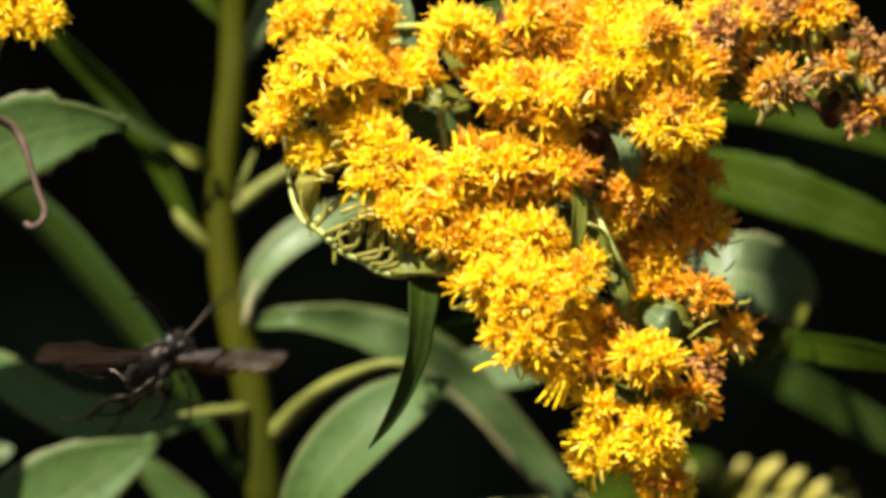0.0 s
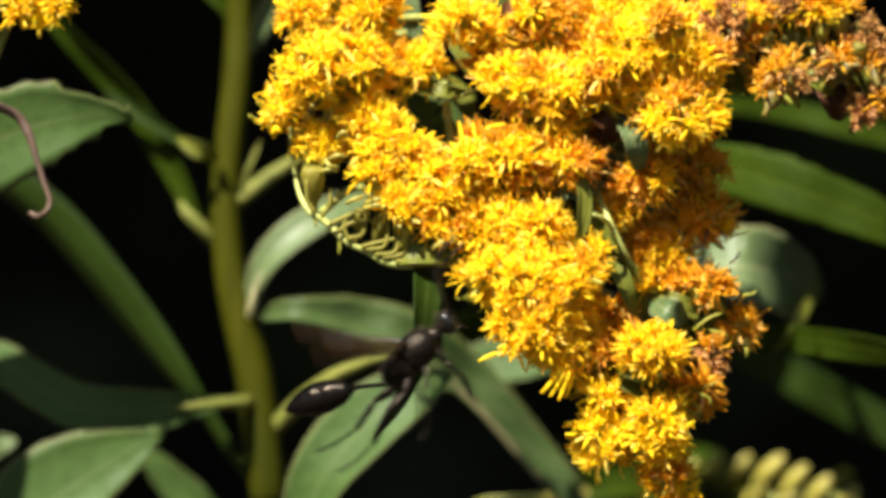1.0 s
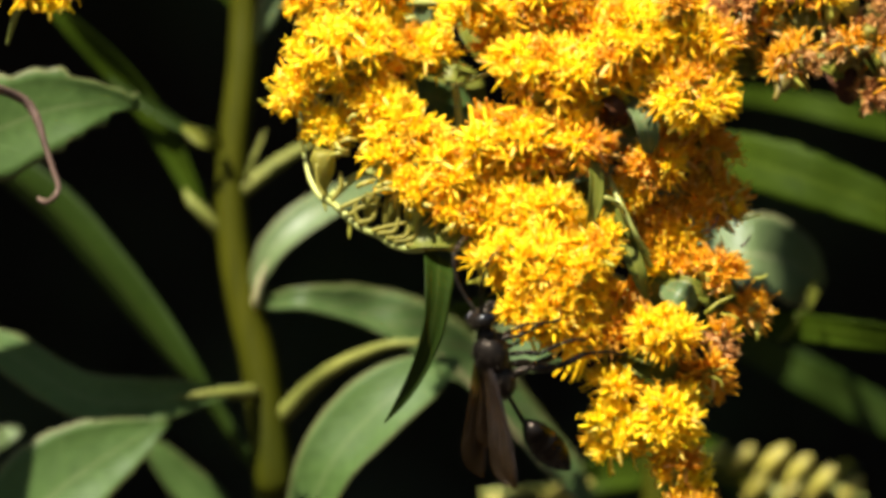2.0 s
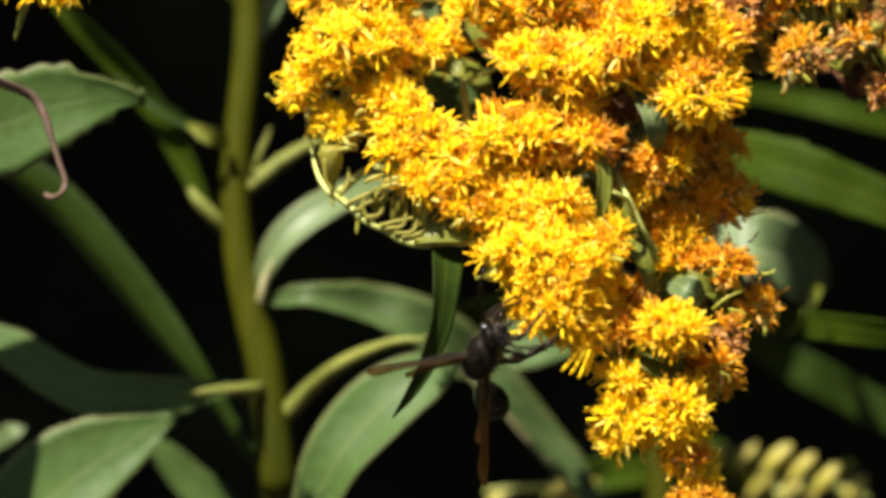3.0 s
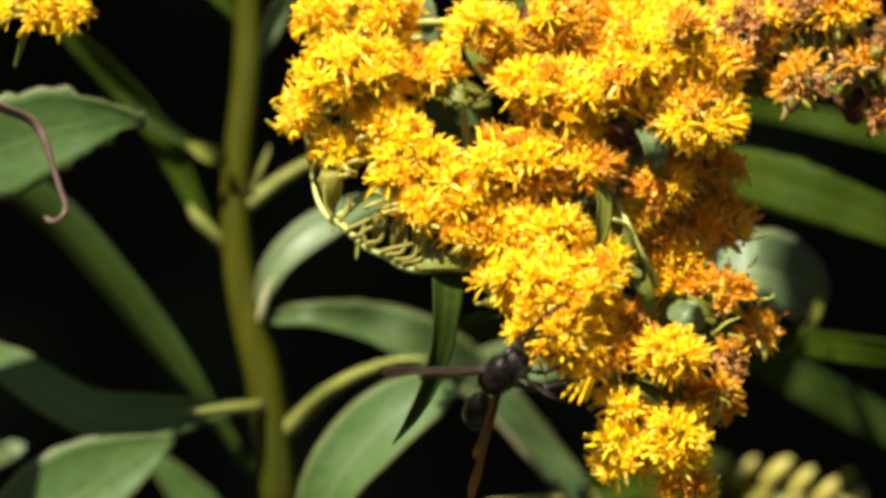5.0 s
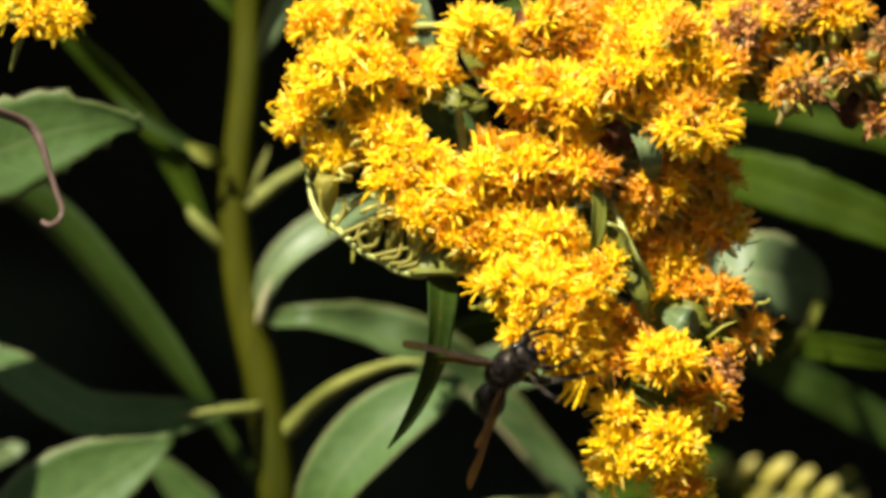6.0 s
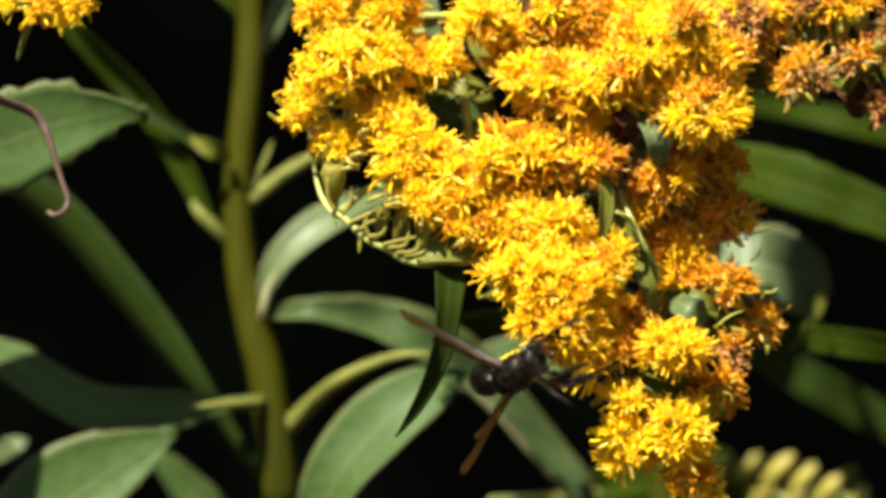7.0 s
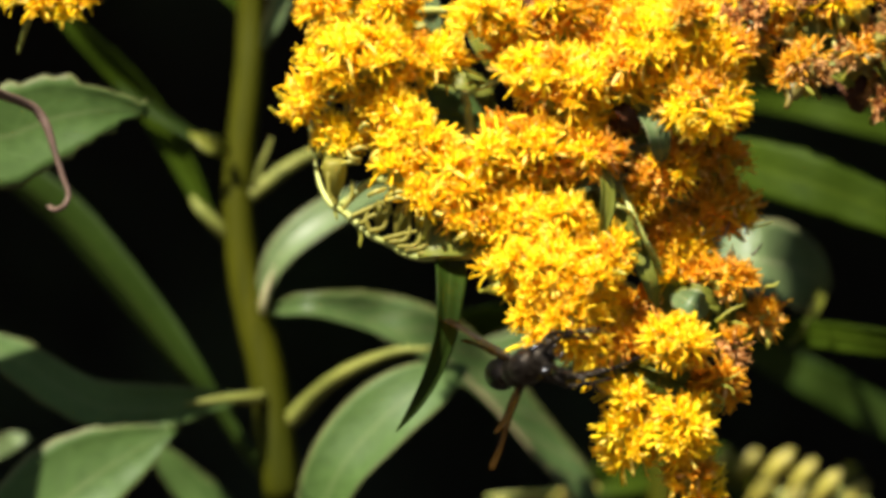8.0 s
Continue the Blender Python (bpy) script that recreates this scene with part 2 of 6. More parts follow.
def tube(bm, points, sides=8, steps=24, slot=0, conv=mm, ridges=0.0):
    """A round tapering stalk along points (x, y, z, radius), closed at both ends."""
    path = smooth_path(points, steps)
    rings, side = [], None
    for k, q in enumerate(path):
        c = conv(q[:3])
        t = (conv(path[min(k + 1, steps)][:3]) - conv(path[max(k - 1, 0)][:3])).normalized()
        if side is None:
            side = t.orthogonal().normalized()
        side = (side - t * side.dot(t)).normalized()
        up = t.cross(side)
        ring = []
        for j in range(sides):
            a = 2 * math.pi * j / sides
            r = max(q[3], 0.01) / 1000 * (1 + ridges * math.cos(a * sides / 2))
            ring.append(bm.verts.new(c + r * (math.cos(a) * side + math.sin(a) * up)))
        rings.append(ring)
    for a, b in zip(rings, rings[1:]):
        for j in range(sides):
            f = bm.faces.new((a[j], a[(j + 1) % sides], b[(j + 1) % sides], b[j]))
            f.material_index = slot
    for ring in (rings[0], rings[-1]):
        bm.faces.new(ring).material_index = slot


def leaf(bm, ribs, tilt=0.0, fold=0.25, teeth=0.0, seed=1, steps=40, across=10, thick=0.22, sag=0.0):
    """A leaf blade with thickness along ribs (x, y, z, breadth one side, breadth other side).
    tilt: degrees by which the blade leans about its rib (a leaning blade is built wider, to keep its breadths as seen
    from the front); fold: rise of the sides; teeth: saw edge in mm."""
    rnd = random.Random(seed)
    path = smooth_path(ribs, steps)
    uv = bm.loops.layers.uv.verify()
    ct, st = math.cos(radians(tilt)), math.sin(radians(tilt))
    phase = rnd.uniform(0, 6)
    top, low = [], []
    for k, q in enumerate(path):
        a, b = np.array(path[max(k - 1, 0)][:3]), np.array(path[min(k + 1, steps)][:3])
        t = Vector((b - a).tolist()).normalized()
        flat = Vector((-t.z, 0, t.x)).normalized()
        lat = ct * flat + st * Vector((0, 1, 0))
        lat = (lat - t * lat.dot(t)).normalized()
        nrm = t.cross(lat)
        ra, rb = [], []
        s = k / steps
        for j in range(across + 1):
            u = 2 * j / across - 1
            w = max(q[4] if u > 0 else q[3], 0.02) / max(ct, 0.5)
            if teeth and abs(u) > 0.99:
                tooth = s * 11 + phase + (1.3 if u > 0 else 0)
                w += teeth * (tooth % 1.0) * (0.15 + 0.85 * (math.sin(int(tooth) * 12.9) * 43.7 % 1.0) ** 2)
            rise = fold * w * u * u + 0.10 * w * math.sin(5 * s + phase + 2 * u) * abs(u) - sag * s * s
            p = Vector(q[:3]) + lat * (u * w) + nrm * rise
            edge = thick * (1 - 0.75 * abs(u))
            ra.append((bm.verts.new(mm(p + nrm * edge / 2)), u, s))
            rb.append((bm.verts.new(mm(p - nrm * edge / 2)), u, s))
        top.append(ra)
        low.append(rb)

    def quad(*vs):
        f = bm.faces.new([v[0] for v in vs])
        for lp, v in zip(f.loops, vs):
            lp[uv].uv = (v[1], v[2])

    for k in range(steps):
        for j in range(across):
            quad(top[k][j], top[k][j + 1], top[k + 1][j + 1], top[k + 1][j])
            quad(low[k][j], low[k + 1][j], low[k + 1][j + 1], low[k][j + 1])
        for j in (0, across):
            quad(top[k][j], top[k + 1][j], low[k + 1][j], low[k][j])
    for k in (0, steps):
        for j in range(across):
            quad(top[k][j], low[k][j], low[k][j + 1], top[k][j + 1])


def blob(bm, centre, radii, rings=10, sides=14, slot=0, turn=None, ripple=0.0):
    """An ellipsoid of the given radii, in millimetres of the thing's own space."""
    m = turn or Matrix.Identity(3)
    vs = []
    for i in range(1, rings):
        a = math.pi * i / rings
        row = []
        for j in range(sides):
            b = 2 * math.pi * j / sides
            k = 1 + ripple * math.sin(3 * a + 2 * b)
            v = Vector((radii[0] * math.cos(a), radii[1] * math.sin(a) * math.cos(b) * k, radii[2] * math.sin(a) * math.sin(b) * k))
            row.append(bm.verts.new((Vector(centre) + m @ v) / 1000))
        vs.append(row)
    ends = [bm.verts.new((Vector(centre) + m @ Vector((s * radii[0], 0, 0))) / 1000) for s in (1, -1)]
    for a, b in zip(vs, vs[1:]):
        for j in range(sides):
            bm.faces.new((a[j], b[j], b[(j + 1) % sides], a[(j + 1) % sides])).material_index = slot
    for j in range(sides):
        bm.faces.new((ends[0], vs[0][j], vs[0][(j + 1) % sides])).material_index = slot
        bm.faces.new((ends[1], vs[-1][(j + 1) % sides], vs[-1][j])).material_index = slot


own = lambda p: Vector(p[:3]) / 1000


# ---- the setting ----
def ground_and_shade():
    bm = bmesh.new()
    bmesh.ops.create_grid(bm, x_segments=60, y_segments=60, size=60)
    for v in bm.verts:
        r = math.hypot(v.co.x, v.co.y)
        v.co.z = 0.02 * noise.noise(v.co * 0.7) - (0.02 if r < 5 else 0)
    me = bpy.data.meshes.new("ground")
    bm.to_mesh(me)
    bm.free()
    me.materials.append(SOIL)
    tagged(new("ground", me), "bare dark soil under the tall plants", "ground", kind="structure")
    # added mass behind the plants; its unseen overhang shades a hollow into black
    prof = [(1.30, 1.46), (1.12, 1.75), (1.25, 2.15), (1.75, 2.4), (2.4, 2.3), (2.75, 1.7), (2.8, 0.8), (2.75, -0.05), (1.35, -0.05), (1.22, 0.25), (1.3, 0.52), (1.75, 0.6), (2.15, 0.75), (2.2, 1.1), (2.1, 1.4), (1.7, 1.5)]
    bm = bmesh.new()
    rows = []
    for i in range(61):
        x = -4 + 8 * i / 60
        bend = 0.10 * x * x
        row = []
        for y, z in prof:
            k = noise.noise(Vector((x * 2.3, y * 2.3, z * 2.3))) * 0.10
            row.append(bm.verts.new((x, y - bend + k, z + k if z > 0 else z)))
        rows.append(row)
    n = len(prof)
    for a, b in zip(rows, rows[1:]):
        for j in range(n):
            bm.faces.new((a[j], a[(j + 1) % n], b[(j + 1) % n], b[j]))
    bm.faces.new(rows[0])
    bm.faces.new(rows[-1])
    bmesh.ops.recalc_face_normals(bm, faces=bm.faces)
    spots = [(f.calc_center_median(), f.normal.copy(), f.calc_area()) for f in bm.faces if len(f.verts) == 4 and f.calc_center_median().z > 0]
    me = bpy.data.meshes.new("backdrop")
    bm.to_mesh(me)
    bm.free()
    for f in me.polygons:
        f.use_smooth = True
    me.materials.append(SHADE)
    tagged(new("backdrop", me), "added near-black mass whose unseen overhang shades its hollow", "hedge", kind="structure")
    # leaves added to cover the shading mass
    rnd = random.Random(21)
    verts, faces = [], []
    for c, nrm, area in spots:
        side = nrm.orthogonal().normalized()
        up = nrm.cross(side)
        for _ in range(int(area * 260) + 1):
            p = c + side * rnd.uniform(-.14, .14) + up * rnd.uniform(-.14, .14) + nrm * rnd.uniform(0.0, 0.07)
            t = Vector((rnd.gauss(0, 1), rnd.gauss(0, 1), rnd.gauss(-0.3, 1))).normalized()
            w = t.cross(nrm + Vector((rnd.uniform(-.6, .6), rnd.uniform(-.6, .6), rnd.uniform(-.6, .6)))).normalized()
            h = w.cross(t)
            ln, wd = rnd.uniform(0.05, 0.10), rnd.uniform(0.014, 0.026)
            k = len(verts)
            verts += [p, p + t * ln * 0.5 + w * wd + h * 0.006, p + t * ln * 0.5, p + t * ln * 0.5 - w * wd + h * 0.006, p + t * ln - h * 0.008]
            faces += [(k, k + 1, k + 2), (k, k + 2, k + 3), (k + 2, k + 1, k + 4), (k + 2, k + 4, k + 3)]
    me = bpy.data.meshes.new("backdrop_leaves")
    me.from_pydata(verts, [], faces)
    me.materials.append(BACKDROP_LEAF)
    tagged(new("backdrop_leaves", me), "added dark green leaves covering the shading mass behind", "hedge", kind="stuff")


ground_and_shade()


# ---- flower heads ----
def strap(bm, root, way, up, length, breadth, curl, slot=0, steps=4):
    """A narrow petal with thickness, bending back along its length."""
    side = way.cross(up).normalized()
    rings = []
    for k in range(steps + 1):
        s = k / steps
        a = curl * s
        p = root + length * s * (way * math.cos(a * 0.6) + up * math.sin(a * 0.6))
        w = breadth * (0.55 + 0.9 * s - 0.95 * s ** 3) / 2
        h = breadth * 0.17
        n = (up * math.cos(a) - way * math.sin(a)) * h
        rings.append([bm.verts.new((q) / 1000) for q in (p + side * w, p + n, p - side * w, p - n)])
    for a, b in zip(rings, rings[1:]):
        for j in range(4):
            bm.faces.new((a[j], a[(j + 1) % 4], b[(j + 1) % 4], b[j])).material_index = slot
    bm.faces.new(rings[0]).material_index = slot
    bm.faces.new(rings[-1]).material_index = slot


def floret(bm, root, way, length, rnd, slot=0):
    """A disc floret: a slim tube that opens in five lobes, with its forked style standing out."""
    side = way.orthogonal().normalized()
    up = way.cross(side)
    rings = []
    for s, r in ((0, 0.14), (0.55, 0.20), (0.85, 0.32)):
        rings.append([bm.verts.new((root + way * length * s + r * (math.cos(a) * side + math.sin(a) * up)) / 1000)
                      for a in (2 * math.pi * j / 5 for j in range(5))])
    for a, b in zip(rings, rings[1:]):
        for j in range(5):
            bm.faces.new((a[j], a[(j + 1) % 5], b[(j + 1) % 5], b[j])).material_index = slot
    bm.faces.new(rings[0]).material_index = slot
    for j in range(5):
        a = 2 * math.pi * (j + 0.5) / 5
        out = math.cos(a) * side + math.sin(a) * up
        tipv = bm.verts.new((root + way * length * rnd.uniform(0.95, 1.15) + out * rnd.uniform(0.45, 0.8)) / 1000)
        bm.faces.new((rings[2][j], rings[2][(j + 1) % 5], tipv)).material_index = slot
    top = root + way * length * 0.6
    for fork in (-1, 1):
        w = (way + side * fork * rnd.uniform(0.1, 0.35) + up * rnd.uniform(-0.2, 0.2)).normalized()
        strap(bm, top, w, w.orthogonal().normalized(), length * rnd.uniform(0.6, 0.95), 0.22, rnd.uniform(-1.2, 1.2), slot, 3)


def scaled_cup(bm, full):
    """A slim cup on a short stalk, its wall in three overlapping rows of bracts."""
    rings = []
    for z, r, wave, row in ((-1.2, 0.18, 0, 0), (0.0, 0.24, 0, 0), (0.45, 0.56, 0.03, 0), (1.0, 0.72, 0.06, 0), (1.35, 0.74, 0.10, 0), (1.4, 0.68, 0.02, 1), (1.8, 0.80, 0.06, 1),
                            (2.1, 0.80, 0.10, 1), (2.15, 0.73, 0.02, 0), (2.5, 0.80, 0.06, 0), (2.75, 0.76, 0.12, 0), (2.5, 0.6, 0, 0)):
        ring = []
        for j in range(21):
            a = 2 * math.pi * j / 21
            w = wave * math.cos(7 * a + math.pi * row)
            ring.append(bm.verts.new((r * full * (1 + w) * math.cos(a) / 1000, r * full * (1 + w) * math.sin(a) / 1000, (z + 1.5 * w) / 1000)))
        rings.append(ring)
    for a, b in zip(rings, rings[1:]):
        for j in range(21):
            bm.faces.new((a[j], a[(j + 1) % 21], b[(j + 1) % 21], b[j]))
    bm.faces.new(rings[0])
    bm.faces.new(rings[-1])


def head_meshes(kind, seed):
    """One flower head that faces +z, its base at the origin: disc, ray petals and green cup."""
    rnd = random.Random(seed)
    wither = kind == "brown"
    made = []
    # disc
    bm = bmesh.new()
    for k in range(rnd.randint(6, 8) if wither else rnd.randint(7, 10)):
        a, r = 2.4 * k, 0.27 * math.sqrt(k)
        o = Vector((math.cos(a), math.sin(a), 0))
        way = (Vector((0, 0, 1)) + o * r * (0.75 if not wither else 0.95) + Vector((rnd.uniform(-.22, .22), rnd.uniform(-.22, .22), 0))).normalized()
        floret(bm, Vector((0, 0, 2.0)) + o * r * 0.8, way, rnd.uniform(1.3, 2.1) * (0.85 if wither else 1), rnd)
    blob(bm, (0, 0, 2.5), (0.72, 0.72, 0.6), 5, 8)
    made.append(("flower_head", bm, FLORET[kind]))
    # rays
    bm = bmesh.new()
    n = rnd.randint(6, 9) if wither else rnd.randint(12, 16)
    for k in range(n):
        a = 2 * math.pi * (k + rnd.uniform(-.35, .35)) / n
        o = Vector((math.cos(a), math.sin(a), 0))
        lift = rnd.choice((-0.1, 0.25, 0.6, 1.0, 1.5)) + rnd.uniform(-.25, .25) if not wither else rnd.uniform(-0.3, 1.4)
        way = (o + Vector((0, 0, lift))).normalized()
        up = (Vector((0, 0, 1)) - way * way.z).normalized()
        stray = rnd.random() < 0.12
        strap(bm, o * 0.6 + Vector((0, 0, 2.3)), way, up, rnd.uniform(1.35, 2.15) * (0.75 if wither else 1) * (1.3 if stray else 1), rnd.uniform(0.31, 0.47),
              rnd.uniform(-1.3, 0.6) if not wither else rnd.uniform(-2.6, 2.2), 0, 4)
    made.append(("ray_petals", bm, PETAL[kind]))
    # cup of overlapping bracts on a short stalk
    bm = bmesh.new()
    scaled_cup(bm, 1.35 if wither else 1.0)
    made.append(("involucre", bm, BRACT_OLIVE if wither else BRACT))
    out = []
    for name, bm, mat in made:
        me = bpy.data.meshes.new(name)
        bmesh.ops.recalc_face_normals(bm, faces=bm.faces)
        bm.to_mesh(me)
        bm.free()
        for f in me.polygons:
            f.use_smooth = True
        me.materials.append(mat)
        out.append(me)
    return out


HEADS = {kind: [head_meshes(kind, 10 * i + 3) for i in range(8)] for kind in ("fresh", "orange", "brown")}


def cup_mesh(seed):
    """A bare, faintly ribbed olive flower cup."""
    bm = bmesh.new()
    f = 0.9 + 0.07 * seed
    tube(bm, [(0, 0, -1.2, 0.20), (0, 0, 0, 0.26), (0, 0, 0.7, 0.58 * f), (0, 0, 1.7, 0.86 * f), (0, 0, 2.6, 0.92 * f), (0, 0, 3.0, 0.80 * f)], 14, 14, conv=own, ridges=0.06)
    me = bpy.data.meshes.new("involucre")
    bmesh.ops.recalc_face_normals(bm, faces=bm.faces)
    bm.to_mesh(me)
    bm.free()
    for f in me.polygons:
        f.use_smooth = True
    me.materials.append(CUP)
    return me


CUPS = [cup_mesh(i) for i in range(4)]


def facing(p, way, spin, size):
    q = Vector(way).to_track_quat("Z", "Y").to_matrix().to_4x4()
    return Matrix.Translation(p) @ q @ Matrix.Rotation(spin, 4, "Z") @ Matrix.Scale(size, 4)


HEAD_COUNT, MASS = {}, {}


def flower_head(plant, p, way, kind, rnd, size=1.0):
    """Places one flower head (millimetres) on a plant; past 300 it joins the plant's mass of heads."""
    me = rnd.choice(HEADS[kind])
    m = plant.matrix_basis.inverted() @ facing(mm(p), way, rnd.uniform(0, 6.28), size)
    HEAD_COUNT[plant] = HEAD_COUNT.get(plant, 0) + 1
    if HEAD_COUNT[plant] > 300:
        MASS.setdefault(plant, []).extend((d, m) for d in me)
        return
    head = link("flower_head", me[0], plant, "", m)
    if kind == "brown":
        head["label"] = "withered brown flower head"
    for name, d in (("ray_petals", me[1]), ("involucre", me[2])):
        link(name, d, head, "", Matrix.Identity(4))


def join_mass(plant):
    """The heads past the first 300 of a plant, as one mesh."""
    if plant not in MASS:
        return
    verts, faces, slots, mats, n = [], [], [], [], 0
    for d, m in MASS[plant]:
        co = np.empty(len(d.vertices) * 3)
        d.vertices.foreach_get("co", co)
        r = np.array(m)
        verts.append(co.reshape(-1, 3) @ r[:3, :3].T + r[:3, 3])
        mat = d.materials[0]
        if mat not in mats:
            mats.append(mat)
        faces += [[i + n for i in f.vertices] for f in d.polygons]
        slots += [mats.index(mat)] * len(d.polygons)
        n += len(d.vertices)
    me = bpy.data.meshes.new("flower_heads")
    me.from_pydata(np.vstack(verts).tolist(), [], faces)
    for mat in mats:
        me.materials.append(mat)
    me.polygons.foreach_set("material_index", slots)
    me.polygons.foreach_set("use_smooth", [True] * len(slots))
    tagged(link("flower_heads", me, plant, "", Matrix.Identity(4)), "massed yellow flower heads deeper in the sprays", kind="stuff")


def heads_over(centre, radii, slant, count, rnd, up=0.40, front=0.36):
    """Places and directions of heads spread over the sunward and outward side of a spray's rounded mass."""
    c, s = math.cos(radians(slant)), math.sin(radians(slant))
    found = []
    tries = 0
    gap = 1.0
    while len(found) < count:
        tries += 1
        if tries % 150 == 0:
            gap *= 0.94
        d = Vector((rnd.gauss(0, 1), rnd.gauss(-0.5, 0.9), rnd.gauss(0.1, 1))).normalized()
        r = rnd.uniform(0.35, 1.0) ** 0.5
        l = Vector((d.x * radii[0], d.y * radii[1], d.z * radii[2])) * r
        p = Vector(centre) + Vector((c * l.x - s * l.z, l.y, s * l.x + c * l.z))
        if any((p - q).length < 3.4 * gap for q, w in found):
            continue
        dw = Vector((c * d.x - s * d.z, d.y, s * d.x + c * d.z))
        if dw.z < 0:
            dw.z *= 0.4
        way = (dw * 0.8 + Vector((rnd.uniform(-.45, .45), -front + rnd.uniform(-.25, .25), up + rnd.uniform(-.3, .3)))).normalized()
        found.append((p, way))
    return found


# ---- plants ----
def spray(plant, axis_point, centre, radii, slant, count, kinds, seed, size=1.0, up=0.40):
    """A side spray: a mass of heads and the thin stalk that carries it."""
    rnd = random.Random(seed)
    a, b = Vector(axis_point), Vector(centre) + Vector((0, 2.5, -1))
    mid = (a + b) / 2 + Vector((0, 2, 1.5))
    stalks = bmesh.new()
    tube(stalks, [(*a, 0.5), (*mid, 0.45), (*b, 0.35)], 6, 8)
    radii = [max(v - 0.9, 0.8) for v in radii]
    for p, way in heads_over(centre, radii, slant, count, rnd, up):
        q = p - way * 2.6 * size
        flower_head(plant, q, way, rnd.choice(kinds), rnd, size * rnd.uniform(0.85, 1.2))
        if rnd.random() < 0.7:
            near = Vector(b) + (q - Vector(b)) * 0.35
            tube(stalks, [(*near, 0.3), (*((near + q) / 2 + Vector((0, 0.6, -0.5))), 0.25), (*q, 0.22)], 5, 4)
    part("flower_stalk", stalks, STALK, plant)


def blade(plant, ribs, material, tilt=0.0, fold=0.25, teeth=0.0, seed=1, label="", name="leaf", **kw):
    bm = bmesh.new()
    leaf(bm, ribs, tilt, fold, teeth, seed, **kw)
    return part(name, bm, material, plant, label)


def stalk(plant, points, material, name, label="", sides=12, steps=30, ridges=0.0):
    bm = bmesh.new()
    tube(bm, points, sides, steps, ridges=ridges)
    return part(name, bm, material, plant, label)


F, O, B = "fresh", "orange", "brown"


def front_goldenrod():
    """The tall plant whose top arches over and hangs down in full flower."""
    base = Vector((-0.012, 0.055, 0.0))
    g = thing("goldenrod", base, "tall green goldenrod stem arching over with drooping bright yellow flower sprays", "flowering plant", "goldenrod plants")
    stalk(g, [(-12, 55, -1000, 3.0), (-14, 52, -500, 2.6), (-19, 44, -100, 2.15), (-19.5, 42, -35.3, 2.21), (-19.9, 40, -27.7, 2.14), (-21.3, 40, -16.3, 2.08), (-22.8, 40, -10.0, 1.95), (-24.1, 40, -3.7, 1.82), (-24.7, 40, 2.6, 1.72), (-24.5, 40, 8.9, 1.66), (-23.5, 40, 18.3, 1.62), (-23.1, 40, 27.8, 1.58), (-22.2, 36, 43.3, 1.63),
              (-16.4, 22, 57.0, 1.24), (-2.7, 6, 62.0, 0.98), (8.8, 2, 55.0, 0.79), (13.1, 9, 41.9, 0.73)], STEM, "stem", "ridged yellow-green stem", 16, 120, 0.05)
    stalk(g, [(12.8, 9, 42.5, 0.73), (13.4, 9, 32.8, 0.67), (13.8, 9, 20.7, 0.61), (15.2, 7, 6.7, 0.54), (18.4, 7, -1.8, 0.48), (20.6, 7, -9.6, 0.42), (21.5, 6, -15.1, 0.36)], STALK, "flower_axis", "thin green flower axis", 8, 40)
    # leaves along the stem
    blade(g, [(-27.2, 40, 1.0, 0.50, 0.50), (-28.1, 40, 2.9, 0.76, 0.76), (-30.5, 41, 8.1, 1.26, 1.26), (-34.0, 42, 14.1, 1.52, 1.52), (-38.2, 43, 19.0, 1.58, 1.58), (-42.7, 44, 23.4, 1.14, 1.14), (-45.9, 46, 26.7, 0.38, 0.38)], LEAF_FRESH, 48, 0.3, 0.0, 2, "long folded green leaf seen on edge")
    blade(g, [(-25.9, 39, 10.6, 0.19, 0.19), (-27.4, 38, 10.7, 0.5, 0.5), (-29.5, 38, 11.2, 0.63, 0.63), (-32.0, 39, 12.8, 0.69, 0.69), (-34.4, 40, 14.3, 0.63, 0.63), (-36.5, 41, 15.7, 0.38, 0.38), (-38.4, 42, 17.0, 0.13, 0.13)], LEAF_DULL_SHADE, 25, 0.4, 0.0, 3)
    blade(g, [(-25.8, 38, 8.9, 0.31, 0.31), (-26.8, 36, 9.8, 0.94, 0.94), (-28.4, 36, 10.5, 0.81, 0.81), (-30.1, 37, 11.4, 0.13, 0.13)], LEAF_YOUNG, 20, 0.35, 0.0, 36, "small yellow-green leaf base", name="leaf_base")
    blade(g, [(-22.1, 40, -26.3, 0.63, 0.63), (-24.4, 40, -23.2, 0.76, 0.76), (-27.2, 40, -19.0, 0.94, 0.94), (-30.1, 40, -15.0, 1.51, 1.51), (-33.9, 41, -10.1, 2.02, 2.02), (-39.0, 42, -3.7, 2.15, 2.15), (-44.0, 43, 2.0, 2.09, 2.09), (-49.5, 44, 6.6, 1.77, 1.77), (-53.9, 45, 10.1, 0.51, 0.51)], LEAF_DULL_SHADE, 40, -0.3, 0.0, 4, "long folded green leaf seen on edge")
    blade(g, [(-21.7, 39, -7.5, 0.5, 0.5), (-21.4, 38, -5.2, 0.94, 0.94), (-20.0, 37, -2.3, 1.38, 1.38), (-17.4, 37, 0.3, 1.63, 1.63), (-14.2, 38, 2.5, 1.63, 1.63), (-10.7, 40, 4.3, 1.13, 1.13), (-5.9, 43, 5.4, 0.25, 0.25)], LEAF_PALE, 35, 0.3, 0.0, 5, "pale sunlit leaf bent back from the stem")
